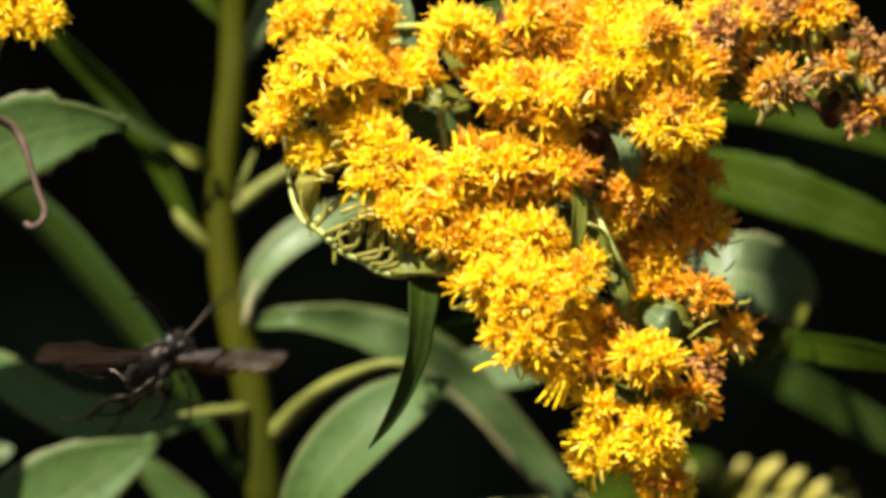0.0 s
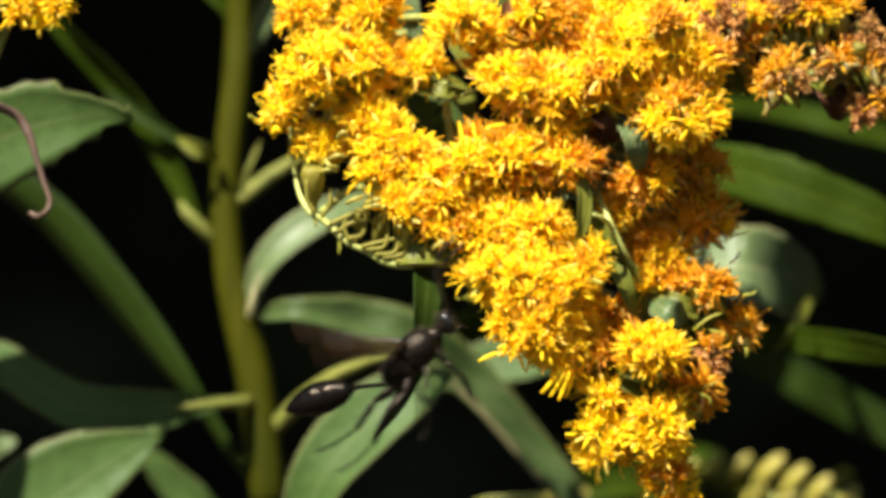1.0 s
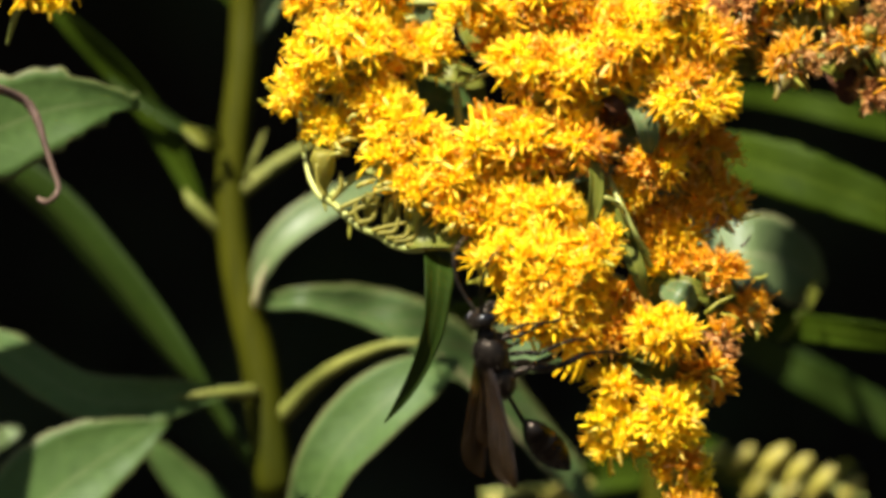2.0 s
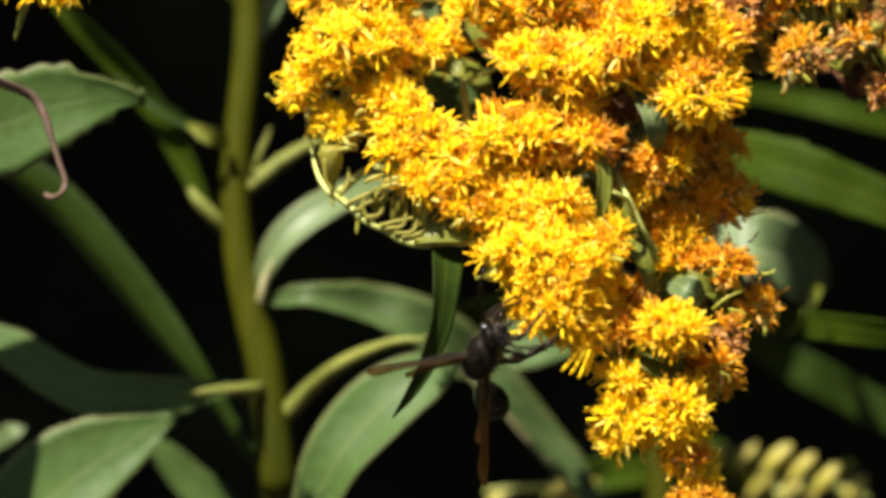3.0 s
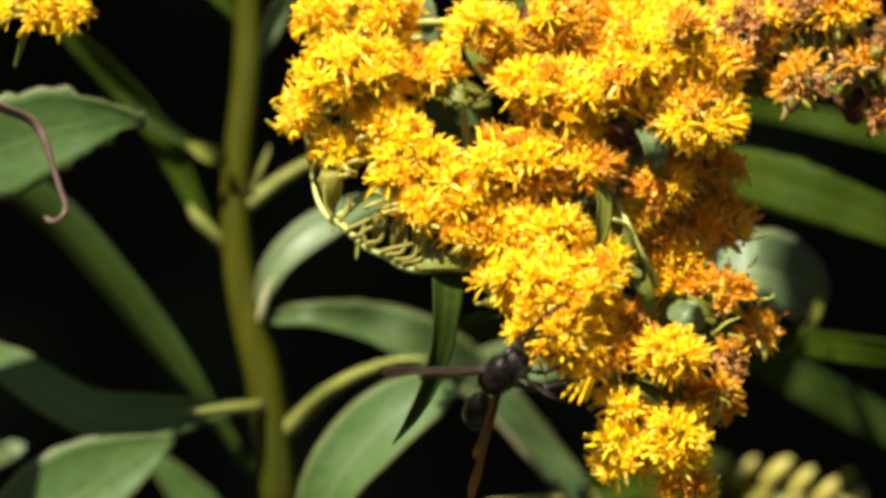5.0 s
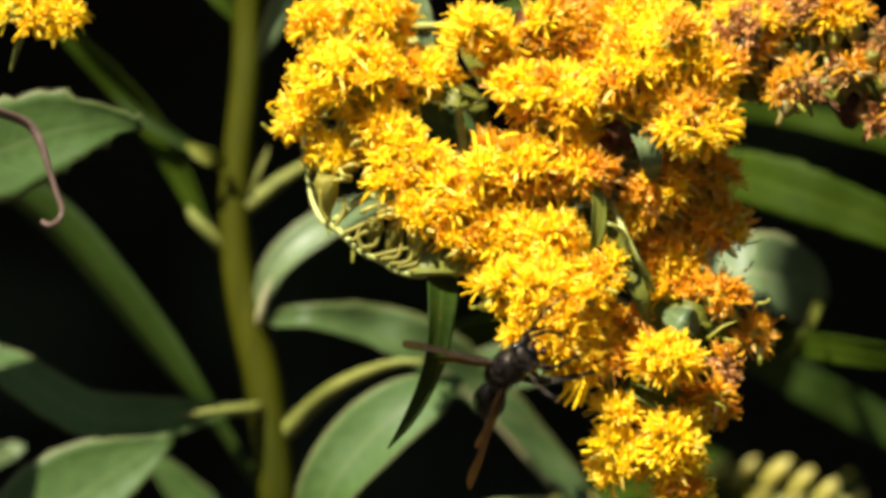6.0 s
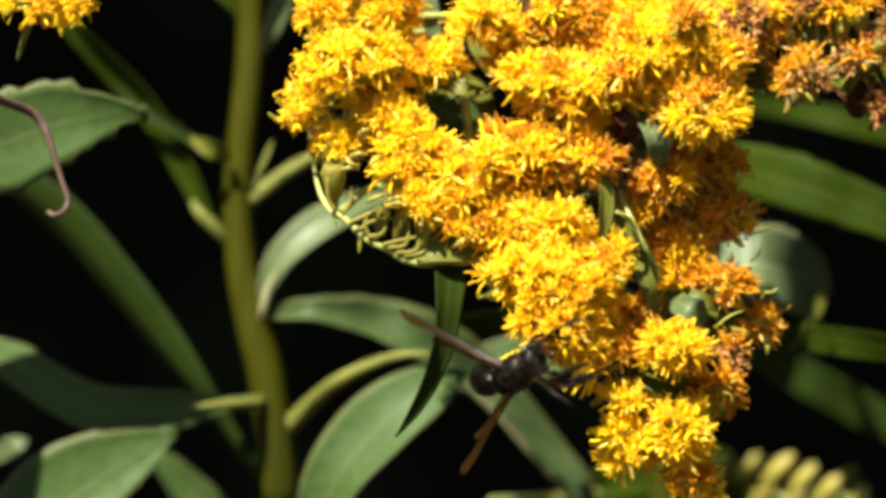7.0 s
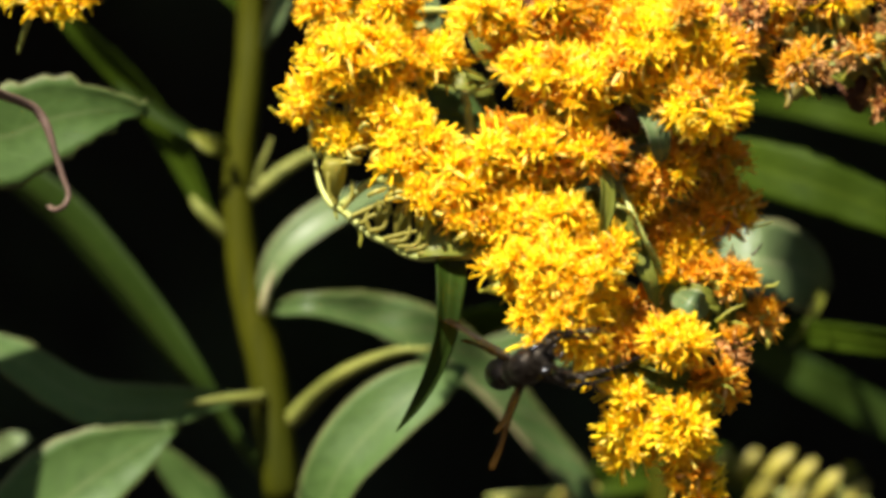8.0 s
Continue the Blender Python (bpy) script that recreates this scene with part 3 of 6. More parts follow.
    blade(g, [(-20.7, 39, -8.2, 0.44, 0.44), (-17.2, 35, -8.2, 1.06, 1.06), (-13.5, 36, -8.7, 1.44, 1.44), (-9.7, 38, -9.6, 1.95, 1.95), (-5.9, 38, -11.1, 2.39, 2.39), (-2.1, 40, -13.4, 1.76, 2.52), (1.2, 42, -16.3, 0.88, 2.65), (4.5, 42, -19.7, 0.44, 2.65), (8.4, 43, -24.3, 0.38, 2.53), (12.2, 43, -28.4, 0.32, 2.15), (16.0, 43, -32.4, 0.25, 0.25)], LEAF_RED, 45, 0.6, 0.3, 6, "long drooping green leaf with a pinkish midrib")
    stalk(g, [(-19.7, 40, -21.1, 1.07), (-18.4, 39, -20.0, 1.01), (-16.3, 37, -17.8, 0.94), (-13.5, 33, -15.5, 0.81), (-10.4, 31, -13.9, 0.69), (-7.0, 29, -12.7, 0.5), (-3.6, 28, -12.5, 0.31)], PETIOLE, "petiole", "thick yellow-green leaf stalk", 10, 24)
    blade(g, [(0.5, 30, -14.5, 0.31, 0.31), (-3.3, 28, -16.2, 2.36, 2.48), (-7.2, 27, -18.8, 3.35, 3.35), (-10.7, 27, -22.2, 3.6, 3.47), (-13.5, 27, -25.9, 3.35, 2.98), (-15.4, 28, -30.0, 2.73, 2.48), (-16.8, 28, -34.3, 1.24, 1.24), (-17.8, 29, -36.8, 0.19, 0.19)], LEAF, -32, 0.18, 0.0, 7, "broad grey-green sunlit leaf")
    blade(g, [(-2.8, 46, -15.8, 0.38, 0.38), (1.0, 46, -14.7, 2.03, 2.03), (5.5, 46, -13.6, 2.54, 2.54), (10.5, 46, -12.6, 2.28, 2.28), (16.3, 47, -12.0, 0.25, 0.25)], LEAF, 20, 0.2, 0.4, 8)
    blade(g, [(-3.4, 48, -11.4, 0.38, 0.38), (0.4, 48, -10.4, 2.16, 2.16), (4.8, 48, -9.5, 2.29, 2.29), (10.6, 49, -8.9, 0.38, 0.38)], LEAF_FRESH, -35, 0.2, 0.0, 9)
    blade(g, [(-22.7, 37, -17.9, 0.56, 0.56), (-25.9, 35, -18.1, 0.75, 0.75), (-29.7, 34, -18.5, 1.75, 1.75), (-34.9, 33, -19.2, 2.75, 2.62), (-40.2, 33, -18.8, 2.75, 2.5), (-44.6, 34, -16.6, 2.5, 2.38), (-48.7, 35, -14.0, 2.25, 2.13), (-53.5, 36, -11.5, 1.25, 1.25), (-56.6, 37, -10.2, 0.19, 0.19)], LEAF, -8, 0.12, 0.2, 10, "dull green leaf held out from the stem in shade")
    stalk(g, [(-24.2, 40, 4.0, 0.94), (-22.6, 40, 5.1, 0.88), (-20.4, 40, 6.8, 0.82), (-17.9, 40, 8.5, 0.69), (-15.4, 39, 9.7, 0.57), (-12.9, 38, 10.6, 0.38)], PETIOLE, "side_branch", "short yellow-green side branch", 10, 16)
    # Pale base whose bright highlight is part of the cream colour.
    stalk(g, [(-22.1, 39, -9.2, 0.12), (-21.9, 38, -7.8, 0.42), (-21.5, 37.3, -6.0, 0.36), (-20.6, 36.6, -3.4, 0.06)], LEAF_PALE_STALK, "leaf_base", "pale cream leaf base with a highlight put into its colour", 10, 10)
    stalk(g, [(-22.1, 38, -18.0, 0.88), (-24.1, 35, -18.0, 0.66), (-26.9, 33.3, -18.1, 0.42), (-30.5, 33.0, -18.6, 0.12)], PETIOLE, "leaf_base", "", 10, 8)
    stalk(g, [(-22.9, 38, 5.4, 0.31), (-22.2, 37, 7.7, 0.31), (-21.3, 37, 9.9, 0.25), (-20.9, 37, 11.1, 0.06)], PETIOLE, "side_branch", "", 8, 10)
    stalk(g, [(-29.8, 40, 4.5, 0.19), (-29.1, 39, 3.2, 0.63), (-27.2, 39, 1.3, 0.75), (-25.7, 40, -0.6, 0.5)], PETIOLE, "leaf_base", "", 10, 8)
    blade(g, [(-18.5, 38, 29.6, 0.63, 0.63), (-20.0, 38, 26.5, 1.07, 1.07), (-21.2, 38, 23.3, 0.88, 0.88), (-22.0, 39, 20.8, 0.19, 0.19)], LEAF_PALE, 30, 0.4, 0.0, 11)
    blade(g, [(-24.2, 42, 25.3, 0.63, 0.63), (-26.1, 42, 27.8, 1.01, 1.01), (-29.3, 43, 31.0, 0.76, 0.76), (-31.9, 44, 33.6, 0.19, 0.19)], LEAF_FRESH, 25, 0.4, 0.0, 12)
    # small leaves among the flowers
    # Hangs forward in the sun; its dark green stands in for shade.
    blade(g, [(-2.1, 2, 0.2, 0.84, 0.84), (-2.0, -1, -2.4, 1.45, 1.45), (-2.28, -6.5, -5.96, 1.56, 1.5), (-2.78, -8, -10.7, 1.26, 1.2), (-4.06, -8, -14.87, 1.02, 0.84), (-5.85, -8, -18.23, 0.6, 0.54), (-7.83, -8, -21.01, 0.06, 0.06)], LEAF_DULL_SHADE, 32, 0.22, 0.0, 13, "narrow pointed leaf hanging under the flowers")
    blade(g, [(13.6, -6, 7.3, 0.36, 0.36), (14.2, -7, 4.8, 0.77, 0.77), (14.0, -8, 1.8, 0.77, 0.77), (13.4, -8, -0.7, 0.12, 0.12)], LEAF_YOUNG, 35, 0.4, 0.0, 14)
    blade(g, [(15.0, -4, 3.0, 0.30, 0.30), (16.5, -5, 0.7, 0.60, 0.60), (18.4, -5, -1.7, 0.54, 0.54), (20.1, -4, -3.5, 0.12, 0.12)], LEAF_YOUNG, 50, 0.4, 0.0, 15)
    blade(g, [(-5.1, 8, 29.1, 0.48, 0.48), (-4.4, 7, 25.5, 1.03, 1.03), (-3.8, 7, 22.5, 0.85, 0.85), (-3.0, 7, 20.0, 0.18, 0.18)], LEAF_PALE, 20, 0.4, 0.0, 16)
    blade(g, [(8.8, 0, 26.2, 0.36, 0.36), (5.8, 0, 25.4, 0.84, 0.84), (2.8, 1, 24.8, 0.78, 0.78), (-0.5, 2, 24.4, 0.18, 0.18)], LEAF_FRESH, -30, 0.3, 0.0, 17)
    blade(g, [(-5.7, 14, 20.8, 0.49, 0.49), (-2.7, 13, 16.5, 2.44, 2.44), (0.4, 13, 13.5, 2.68, 2.68), (3.4, 14, 10.4, 0.24, 0.24)], LEAF_YOUNG, 35, 0.3, 0.0, 18)
    blade(g, [(-3.7, 3, 16.2, 0.24, 0.24), (-2.3, 1, 16.3, 0.72, 0.72), (-0.4, 0, 15.7, 0.72, 0.72), (1.7, 2, 15.9, 0.12, 0.12)], LEAF_YOUNG, 30, 0.3, 0.0, 19)
    blade(g, [(9.5, 12, 25.6, 0.49, 0.49), (12.2, 12, 22.6, 2.68, 2.68), (15.6, 12, 20.2, 2.80, 2.80), (19.3, 13, 18.4, 0.24, 0.24)], LEAF_YOUNG, 30, 0.3, 0.0, 20)
    blade(g, [(14.4, 12, 15.3, 0.49, 0.49), (16.8, 12, 11.6, 2.68, 2.68), (19.9, 12, 7.4, 3.04, 3.04), (22.3, 13, 1.3, 2.44, 2.44), (24.2, 14, -4.8, 0.24, 0.24)], LEAF_YOUNG, 35, 0.3, 0.0, 27)
    blade(g, [(9.5, 13, 6.8, 0.49, 0.49), (12.2, 12, 4.3, 2.44, 2.44), (13.8, 12, 0.7, 2.44, 2.44), (13.8, 12, -3.6, 0.24, 0.24)], LEAF_YOUNG, 25, 0.3, 0.0, 28)
    blade(g, [(21.4, 2, -5.7, 0.24, 0.24), (23.5, -2, -6.3, 0.72, 0.72), (25.3, -2, -6.9, 0.66, 0.66), (26.9, 0, -7.6, 0.12, 0.12)], LEAF_YOUNG, 35, 0.3, 0.0, 29)
    blade(g, [(16.6, 2, -12.0, 0.48, 0.48), (18.8, -6, -13.3, 1.07, 1.07), (21.2, -7, -14.3, 1.07, 1.07), (24.0, -2, -15.5, 0.24, 0.24)], LEAF_YOUNG, 35, 0.3, 0.0, 30)
    blade(g, [(6.2, -1, 25.2, 0.30, 0.30), (6.0, -2, 23.9, 0.78, 0.78), (6.1, -2, 22.4, 0.66, 0.66), (6.5, -2, 21.2, 0.12, 0.12)], DRY_LEAF, 20, 0.5, 0.0, 34, "small dry red-brown leaf", name="dry_leaf")
    blade(g, [(15.3, -3, 13.8, 0.30, 0.30), (16.0, -4, 12.6, 0.78, 0.78), (16.2, -4, 11.4, 0.66, 0.66), (15.9, -3, 10.2, 0.12, 0.12)], DRY_LEAF, 30, 0.5, 0.0, 35, "small dry red-brown leaf", name="dry_leaf")
    blade(g, [(16.9, -2, 6.0, 0.24, 0.24), (14.3, -4, 5.4, 0.90, 0.90), (12.2, -4, 4.7, 0.54, 0.54), (11.0, -3, 4.4, 0.06, 0.06)], LEAF_PALE, -40, 0.3, 0.0, 43)
    blade(g, [(-6.0, 10, 15.6, 0.3, 0.3), (-4.0, 9, 14.4, 1.3, 1.3), (-1.4, 9, 13.2, 1.6, 1.6), (1.6, 10, 12.2, 0.3, 0.3)], LEAF, 30, 0.2, 0.0, 38)
    blade(g, [(-1.0, 11, 16.0, 0.3, 0.3), (0.4, 11, 12.6, 1.3, 1.3), (0.8, 11, 9.4, 1.2, 1.2), (1.0, 12, 6.4, 0.3, 0.3)], LEAF, 30, 0.2, 0.0, 39)
    blade(g, [(0.2, 9, 22.0, 0.3, 0.3), (1.6, 8, 20.4, 1.4, 1.4), (3.0, 8, 18.6, 1.5, 1.5), (4.4, 9, 16.4, 0.3, 0.3)], LEAF_YOUNG, 30, 0.2, 0.0, 47)
    stalk(g, [(-0.6, 7, 17.0, 0.4), (0.0, 6, 13.0, 0.45), (0.5, 6, 9.0, 0.5), (0.6, 6, 5.5, 0.4)], STALK, "side_branch", "", 8, 12)
    stalk(g, [(-0.4, 7, 15.0, 0.3), (1.8, 5, 15.6, 0.3), (4.4, 4, 16.8, 0.25)], STALK, "side_branch", "", 8, 10)
    blade(g, [(17.8, -2, 13.6, 0.3, 0.3), (19.0, -7, 11.4, 1.0, 1.0), (19.8, -7, 9.2, 1.1, 1.1), (20.2, -4, 7.0, 0.2, 0.2)], LEAF_PALE, 30, 0.3, 0.0, 48)
    blade(g, [(15.2, -2, 13.8, 0.2, 0.2), (16.0, -5, 12.8, 0.8, 0.8), (16.9, -5, 11.6, 0.9, 0.8), (17.6, -4, 10.4, 0.2, 0.2)], DRY_LEAF, 25, 0.4, 0.0, 49, "small dry red-brown leaf", name="dry_leaf")
    blade(g, [(21.8, 1, -6.4, 0.3, 0.3), (22.7, -5, -7.2, 1.3, 1.2), (24.0, -5, -7.9, 1.2, 1.3), (25.2, -2, -8.2, 0.3, 0.3)], LEAF_PALE, 25, 0.3, 0.0, 50)
    # olive leaflets deep in the right-hand sprays
    blade(g, [(19.6, 3, -3.0, 0.4, 0.4), (21.2, 1, -5.6, 2.2, 2.2), (23.4, 1, -8.4, 2.4, 2.4), (25.0, 3, -11.4, 0.3, 0.3)], LEAF_YOUNG, 20, 0.3, 0.0, 51)
    blade(g, [(24.2, 3, -3.0, 0.4, 0.4), (26.0, 1, -5.6, 2.2, 2.2), (28.0, 1, -8.0, 2.0, 2.0), (29.6, 3, -10.4, 0.3, 0.3)], LEAF_YOUNG, 20, 0.3, 0.0, 52)
    blade(g, [(16.0, 0, -12.2, 0.4, 0.4), (18.6, -5, -14.2, 1.5, 1.5), (21.4, -5, -15.4, 1.6, 1.6), (24.0, -2, -16.6, 0.3, 0.3)], LEAF_YOUNG, 30, 0.3, 0.0, 53)
    blade(g, [(16.6, -2, 0.6, 0.3, 0.3), (17.6, -5, -2.4, 0.9, 0.9), (18.8, -6, -5.4, 0.9, 0.9), (19.8, -4, -8.0, 0.2, 0.2)], LEAF_YOUNG, 30, 0.3, 0.0, 54)
    # curved stalk with bare cups, twigs and hooked petals under the left-hand spray
    bm = bmesh.new()
    tube(bm, [(-16.8, 1, 9.4, 0.2), (-16.4, 0, 8.2, 0.2), (-16.1, -1, 6.1, 0.22), (-15.5, -2, 4.2, 0.28), (-14.4, -3, 2.7, 0.38), (-13.2, -3, 2, 0.38), (-11.8, -3.5, 0.7, 0.36), (-10.3, -4, -0.5, 0.38), (-8.5, -4, -1.3, 0.36), (-6.9, -4, -2.3, 0.4), (-4.7, -4, -2.7, 0.5), (-2.3, -3, -2.3, 0.55), (0.4, -2, -2.2, 0.58), (5.2, 4, 1.0, 0.60), (10.6, 6, 4.3, 0.60), (15.2, 7, 6.7, 0.54)], 10, 50)
    part("spray_stalk", bm, STALK, g, "curved pale green stalk")
    rnd = random.Random(5)
    for low, top, size in (((-14.1, -2, 2.9), (-14.4, -3.2, 7.7), 1.3),
                           ((-8, -1.5, -1.3), (-6.9, -2.7, 2.2), 1.15),
                           ((-5.6, -2, -2.2), (-4.3, -3.2, 1.6), 1.2),
                           ((-2.9, -2, -2.5), (-1.9, -3.2, 1), 1.25),
                           ((-9.8, -1, -0.3), (-9.1, -2.2, 2.9), 0.9)):
        low, way = Vector(low), (Vector(top) - Vector(low)).normalized()
        link("involucre", rnd.choice(CUPS), g, "bare olive green flower cup", g.matrix_basis.inverted() @ facing(mm(low + way * 0.9), way, rnd.uniform(0, 6.28), size))
    for mat, name, pts in ((CUP, "pedicel", ((-11.6, -4.5, 0.8), (-10.3, -4.5, 1.7), (-8.1, -4.5, 2))),
                           (CUP, "pedicel", ((-9.2, -4.5, -0.8), (-7.7, -4.5, -0.4), (-5.5, -4.5, 0.1))),
                           (CUP, "pedicel", ((-6.9, -4.5, -2), (-4.8, -4.5, -1.5), (-4.3, -4.5, 0.5))),
                           (CUP, "pedicel", ((-13.4, -4.5, 2.3), (-12.5, -4.5, 3.8), (-12.5, -4.5, 5.4))),
                           (CUP, "pedicel", ((-10.4, -4.5, -0.3), (-11, -4.5, 1.3), (-10.6, -4.5, 2.7))),
                           (CUP, "pedicel", ((-10.7, -4.5, 0.1), (-9.1, -4.5, 0.5), (-8.6, -4.5, 2.6))),
                           (CUP, "pedicel", ((-8.6, -4.5, -1.1), (-6.7, -4.5, -0.7), (-6.3, -4.5, 1.8))),
                           (CUP, "pedicel", ((-5.6, -4.5, -2.4), (-2.9, -4.5, -1.7), (-2.1, -4.5, 0.7))),
                           (CUP, "pedicel", ((-12.5, -4.5, 1.6), (-11, -4.5, 2.3), (-9.7, -4.5, 2.9))),
                           (CUP, "pedicel", ((-7.7, -4.5, -1.6), (-5.6, -4.5, -1.3), (-5, -4.5, 1))),
                           (CUP, "pedicel", ((-3.8, -4.5, -2.6), (-1.4, -4.5, -1.7), (0.4, -4.5, 0.1))),
                           (CUP, "pedicel", ((-14.1, -4.5, 2.7), (-14.9, -4.5, 4.1), (-15, -4.5, 6.3))),
                           (BUD, "ray_petal", ((-10.7, -5.5, 3.8), (-9.9, -6.3, 4.2), (-8.8, -5.5, 4.6))),
                           (BUD, "ray_petal", ((-8.8, -5.5, 3.2), (-7.6, -6.3, 3.6), (-6.6, -5.5, 3.2))),
                           (BUD, "ray_petal", ((-8.6, -5.5, 3.8), (-7.5, -6.3, 4.2), (-6.4, -5.5, 3.8))),
                           (BUD, "ray_petal", ((-13.5, -5.5, 7.1), (-12.7, -6.3, 7.3), (-11.7, -5.5, 7.2))),
                           (BUD, "ray_petal", ((-12.5, -5.5, 8.5), (-11.7, -6.3, 8.8), (-10.8, -5.5, 8.7))),
                           (BUD, "ray_petal", ((-11.7, -5.5, 10.7), (-11.1, -6.3, 11.3), (-10.6, -5.5, 10.8))),
                           (BUD, "ray_petal", ((-1.7, -5.5, -1), (-0.8, -6.3, -0.4), (0.1, -5.5, 0.4))),
                           (BUD, "ray_petal", ((-13, -5.5, 8.4), (-12.5, -6.3, 7.7), (-11.6, -5.5, 7.6))),
                           (BUD, "ray_petal", ((-5.6, -5.5, 1.5), (-5, -6.3, 1.3), (-4.5, -5.5, 1.7))),
                           (BUD, "ray_petal", ((-4.1, -5.5, 2.1), (-3.2, -6.3, 1.8), (-2.3, -5.5, 2.2)))):
        bm = bmesh.new()
        tube(bm, [(*q, r) for q, r in zip(pts, (0.24, 0.24, 0.16))], 6, 9)
        part(name, bm, mat, g)
    blade(g, [(-6.7, -3, -2.3, 0.3, 0.3), (-4.1, -4.5, -1.3, 1.5, 1.5), (-1.1, -4, -0.8, 1.9, 1.9), (1.9, -3, -0.4, 1.2, 1.2), (4, -1, 0.3, 0.3, 0.3)], LEAF_YOUNG, 25, 0.3, 0.0, 58)
    # thin bracts that hang or curl out
    for pts in ([(-14.4, 0, 4.0), (-14.3, 0, 2.6), (-14.0, 0, 1.3)], [(-11.9, 0, 1.4), (-11.5, 0, -0.2), (-11.6, 0, -1.6)], [(-18.3, 1, 12.8), (-20.2, 1, 12.6), (-21.2, 0, 13.2)],
                [(-18.5, 1, 13.6), (-19.6, 1, 14.0), (-20.4, 0, 14.6)], [(-9.0, 0, 9.6), (-7.6, -3, 10.2), (-6.2, -4, 10.0)], [(-8.0, -2, 3.6), (-6.4, -5, 4.0), (-5.2, -6, 3.7)]):
        bm = bmesh.new()
        tube(bm, [(*q, w) for q, w in zip(pts, (0.26, 0.22, 0.1))], 6, 8)
        part("bract", bm, BRACT, g)
    stalk(g, [(15.4, 2, 6.7, 0.36), (16.2, -4, 3.9, 0.36), (17.4, -6, 1.0, 0.36), (19.1, -5, -2.2, 0.30), (20.5, 0, -4.7, 0.30)], STALK, "side_branch", "", 8, 16)
    stalk(g, [(17.4, -6, 1.0, 0.24), (16.5, -9, 2.1, 0.24), (15.2, -10, 2.7, 0.18)], STALK, "side_branch", "", 8, 8)
    S = lambda a, c, r, slant, n, kinds, seed, size=1.0, up=0.40: spray(g, a, c, r, slant, n, kinds, seed, size, up)
    S((-16.4, 2, 9.1), (-12.1, -1, 18.0), (6.4, 4.5, 3.8), 0, 28, [F], 1, 1.0, 0.6)
    S((-16.4, 2, 9.1), (-17.0, -1, 14.1), (2.0, 2, 2.3), 0, 4, [F], 2, 1.0, 0.1)
    S((13.8, 9, 20.7), (-15.9, 1, 24.1), (2.5, 2.2, 2.4), 0, 6, [F], 3, 1.0, 0.5)
    S((13.8, 9, 20.7), (-9.3, 2, 24.6), (5.1, 3.4, 2.5), 0, 13, [F], 4, 1.0, 0.5)
    S((-16.4, 2, 9.1), (-4.3, 2, 18.6), (3.7, 2.8, 2.5), -10, 10, [F, F, O], 5, 1.0, 0.5)
    S((-16.4, 2, 9.1), (-14.2, 0, 9.8), (2.9, 2.2, 1.9), 0, 6, [F], 6, 1.0, 0.5)
    S((-16.4, 2, 9.1), (-7.1, -2, 12.7), (3.5, 2.6, 2.3), -15, 8, [F], 7, 1.0, 0.6)
    S((-16.4, 2, 9.1), (-5.6, -2, 8.7), (4.9, 3.6, 3.1), -30, 17, [F], 8, 1.0, 0.6)
    S((14.9, 7, 8.5), (-0.5, -3, 4.5), (4.8, 3.7, 3.5), -35, 19, [F], 9, 1.0, 0.6)
    S((17.3, 7, 1.3), (2.7, -3, 1.0), (3.0, 2.8, 3.1), -40, 10, [F, F, O], 10, 1.0, 0.5)
    S((14.9, 7, 8.5), (6.0, -4, 8.4), (5.9, 4.4, 4.0), -8, 27, [F, F, O], 11, 1.0, 0.5)
    S((14.9, 7, 8.5), (7.8, -1, 5.5), (3.7, 2.6, 2.2), 0, 9, [O, O, F], 12, 1.0, 0.3)
    S((13.8, 9, 20.7), (1.9, -2, 23.1), (4.4, 3.2, 2.6), -10, 13, [F], 13, 1.0, 0.5)
    S((13.8, 9, 20.7), (9.3, -5, 16.2), (5.7, 4.3, 4.0), 0, 26, [F, F, F, O], 14, 1.0, 0.5)
    S((13.8, 9, 20.7), (15.6, -5, 17.1), (3.3, 2.8, 3.0), 0, 10, [F, F, O], 15, 1.0, 0.5)
    S((13.8, 9, 20.7), (10.8, -1, 23.5), (4.8, 3.6, 3.1), 0, 17, [F, O, O], 16, 1.0, 0.5)
    S((13.8, 9, 20.7), (20.6, -6, 20.3), (6.0, 4.5, 4.4), 0, 30, [F, F, O], 17, 1.0, 0.5)
    S((13.8, 9, 20.7), (18.9, -2, 24.6), (5.1, 3.6, 2.9), 0, 15, [F, F, O], 18, 1.0, 0.5)
    S((13.8, 9, 20.7), (22.8, -10, 23.3), (1.8, 2, 1.6), 0, 3, [O], 19, 1.0, 0.4)
    S((14.9, 7, 8.5), (24.4, -7, 13.4), (5.2, 3.8, 3.4), -6, 21, [F, F, F, O], 20, 1.0, 0.4)
    S((13.8, 9, 20.7), (26.9, -5, 18.8), (2.5, 2.7, 3.5), 0, 9, [F, F, O], 21, 1.0, 0.4)
    S((13.8, 9, 20.7), (30.0, -2, 23.4), (4.2, 3.4, 3.4), 0, 15, [O, O, F, B], 22, 1.0, 0.4)
    S((17.3, 7, 1.3), (8.7, -6, 1.0), (4.8, 3.5, 3.0), -12, 17, [F], 23, 1.0, 0.4)
    S((20.0, 7, -7.2), (9.0, -8, -4.4), (6.0, 4.2, 3.4), -5, 25, [F], 24, 1.0, 0.5)
    S((20.0, 7, -7.2), (4.4, -6, -4.2), (3.2, 2.6, 2.5), 10, 8, [F], 25, 1.0, 0.5)
    S((17.3, 7, 1.3), (14.6, -9, -2.4), (2.4, 2.3, 2.6), 0, 7, [F, F, O], 26, 1.0, 0.4)
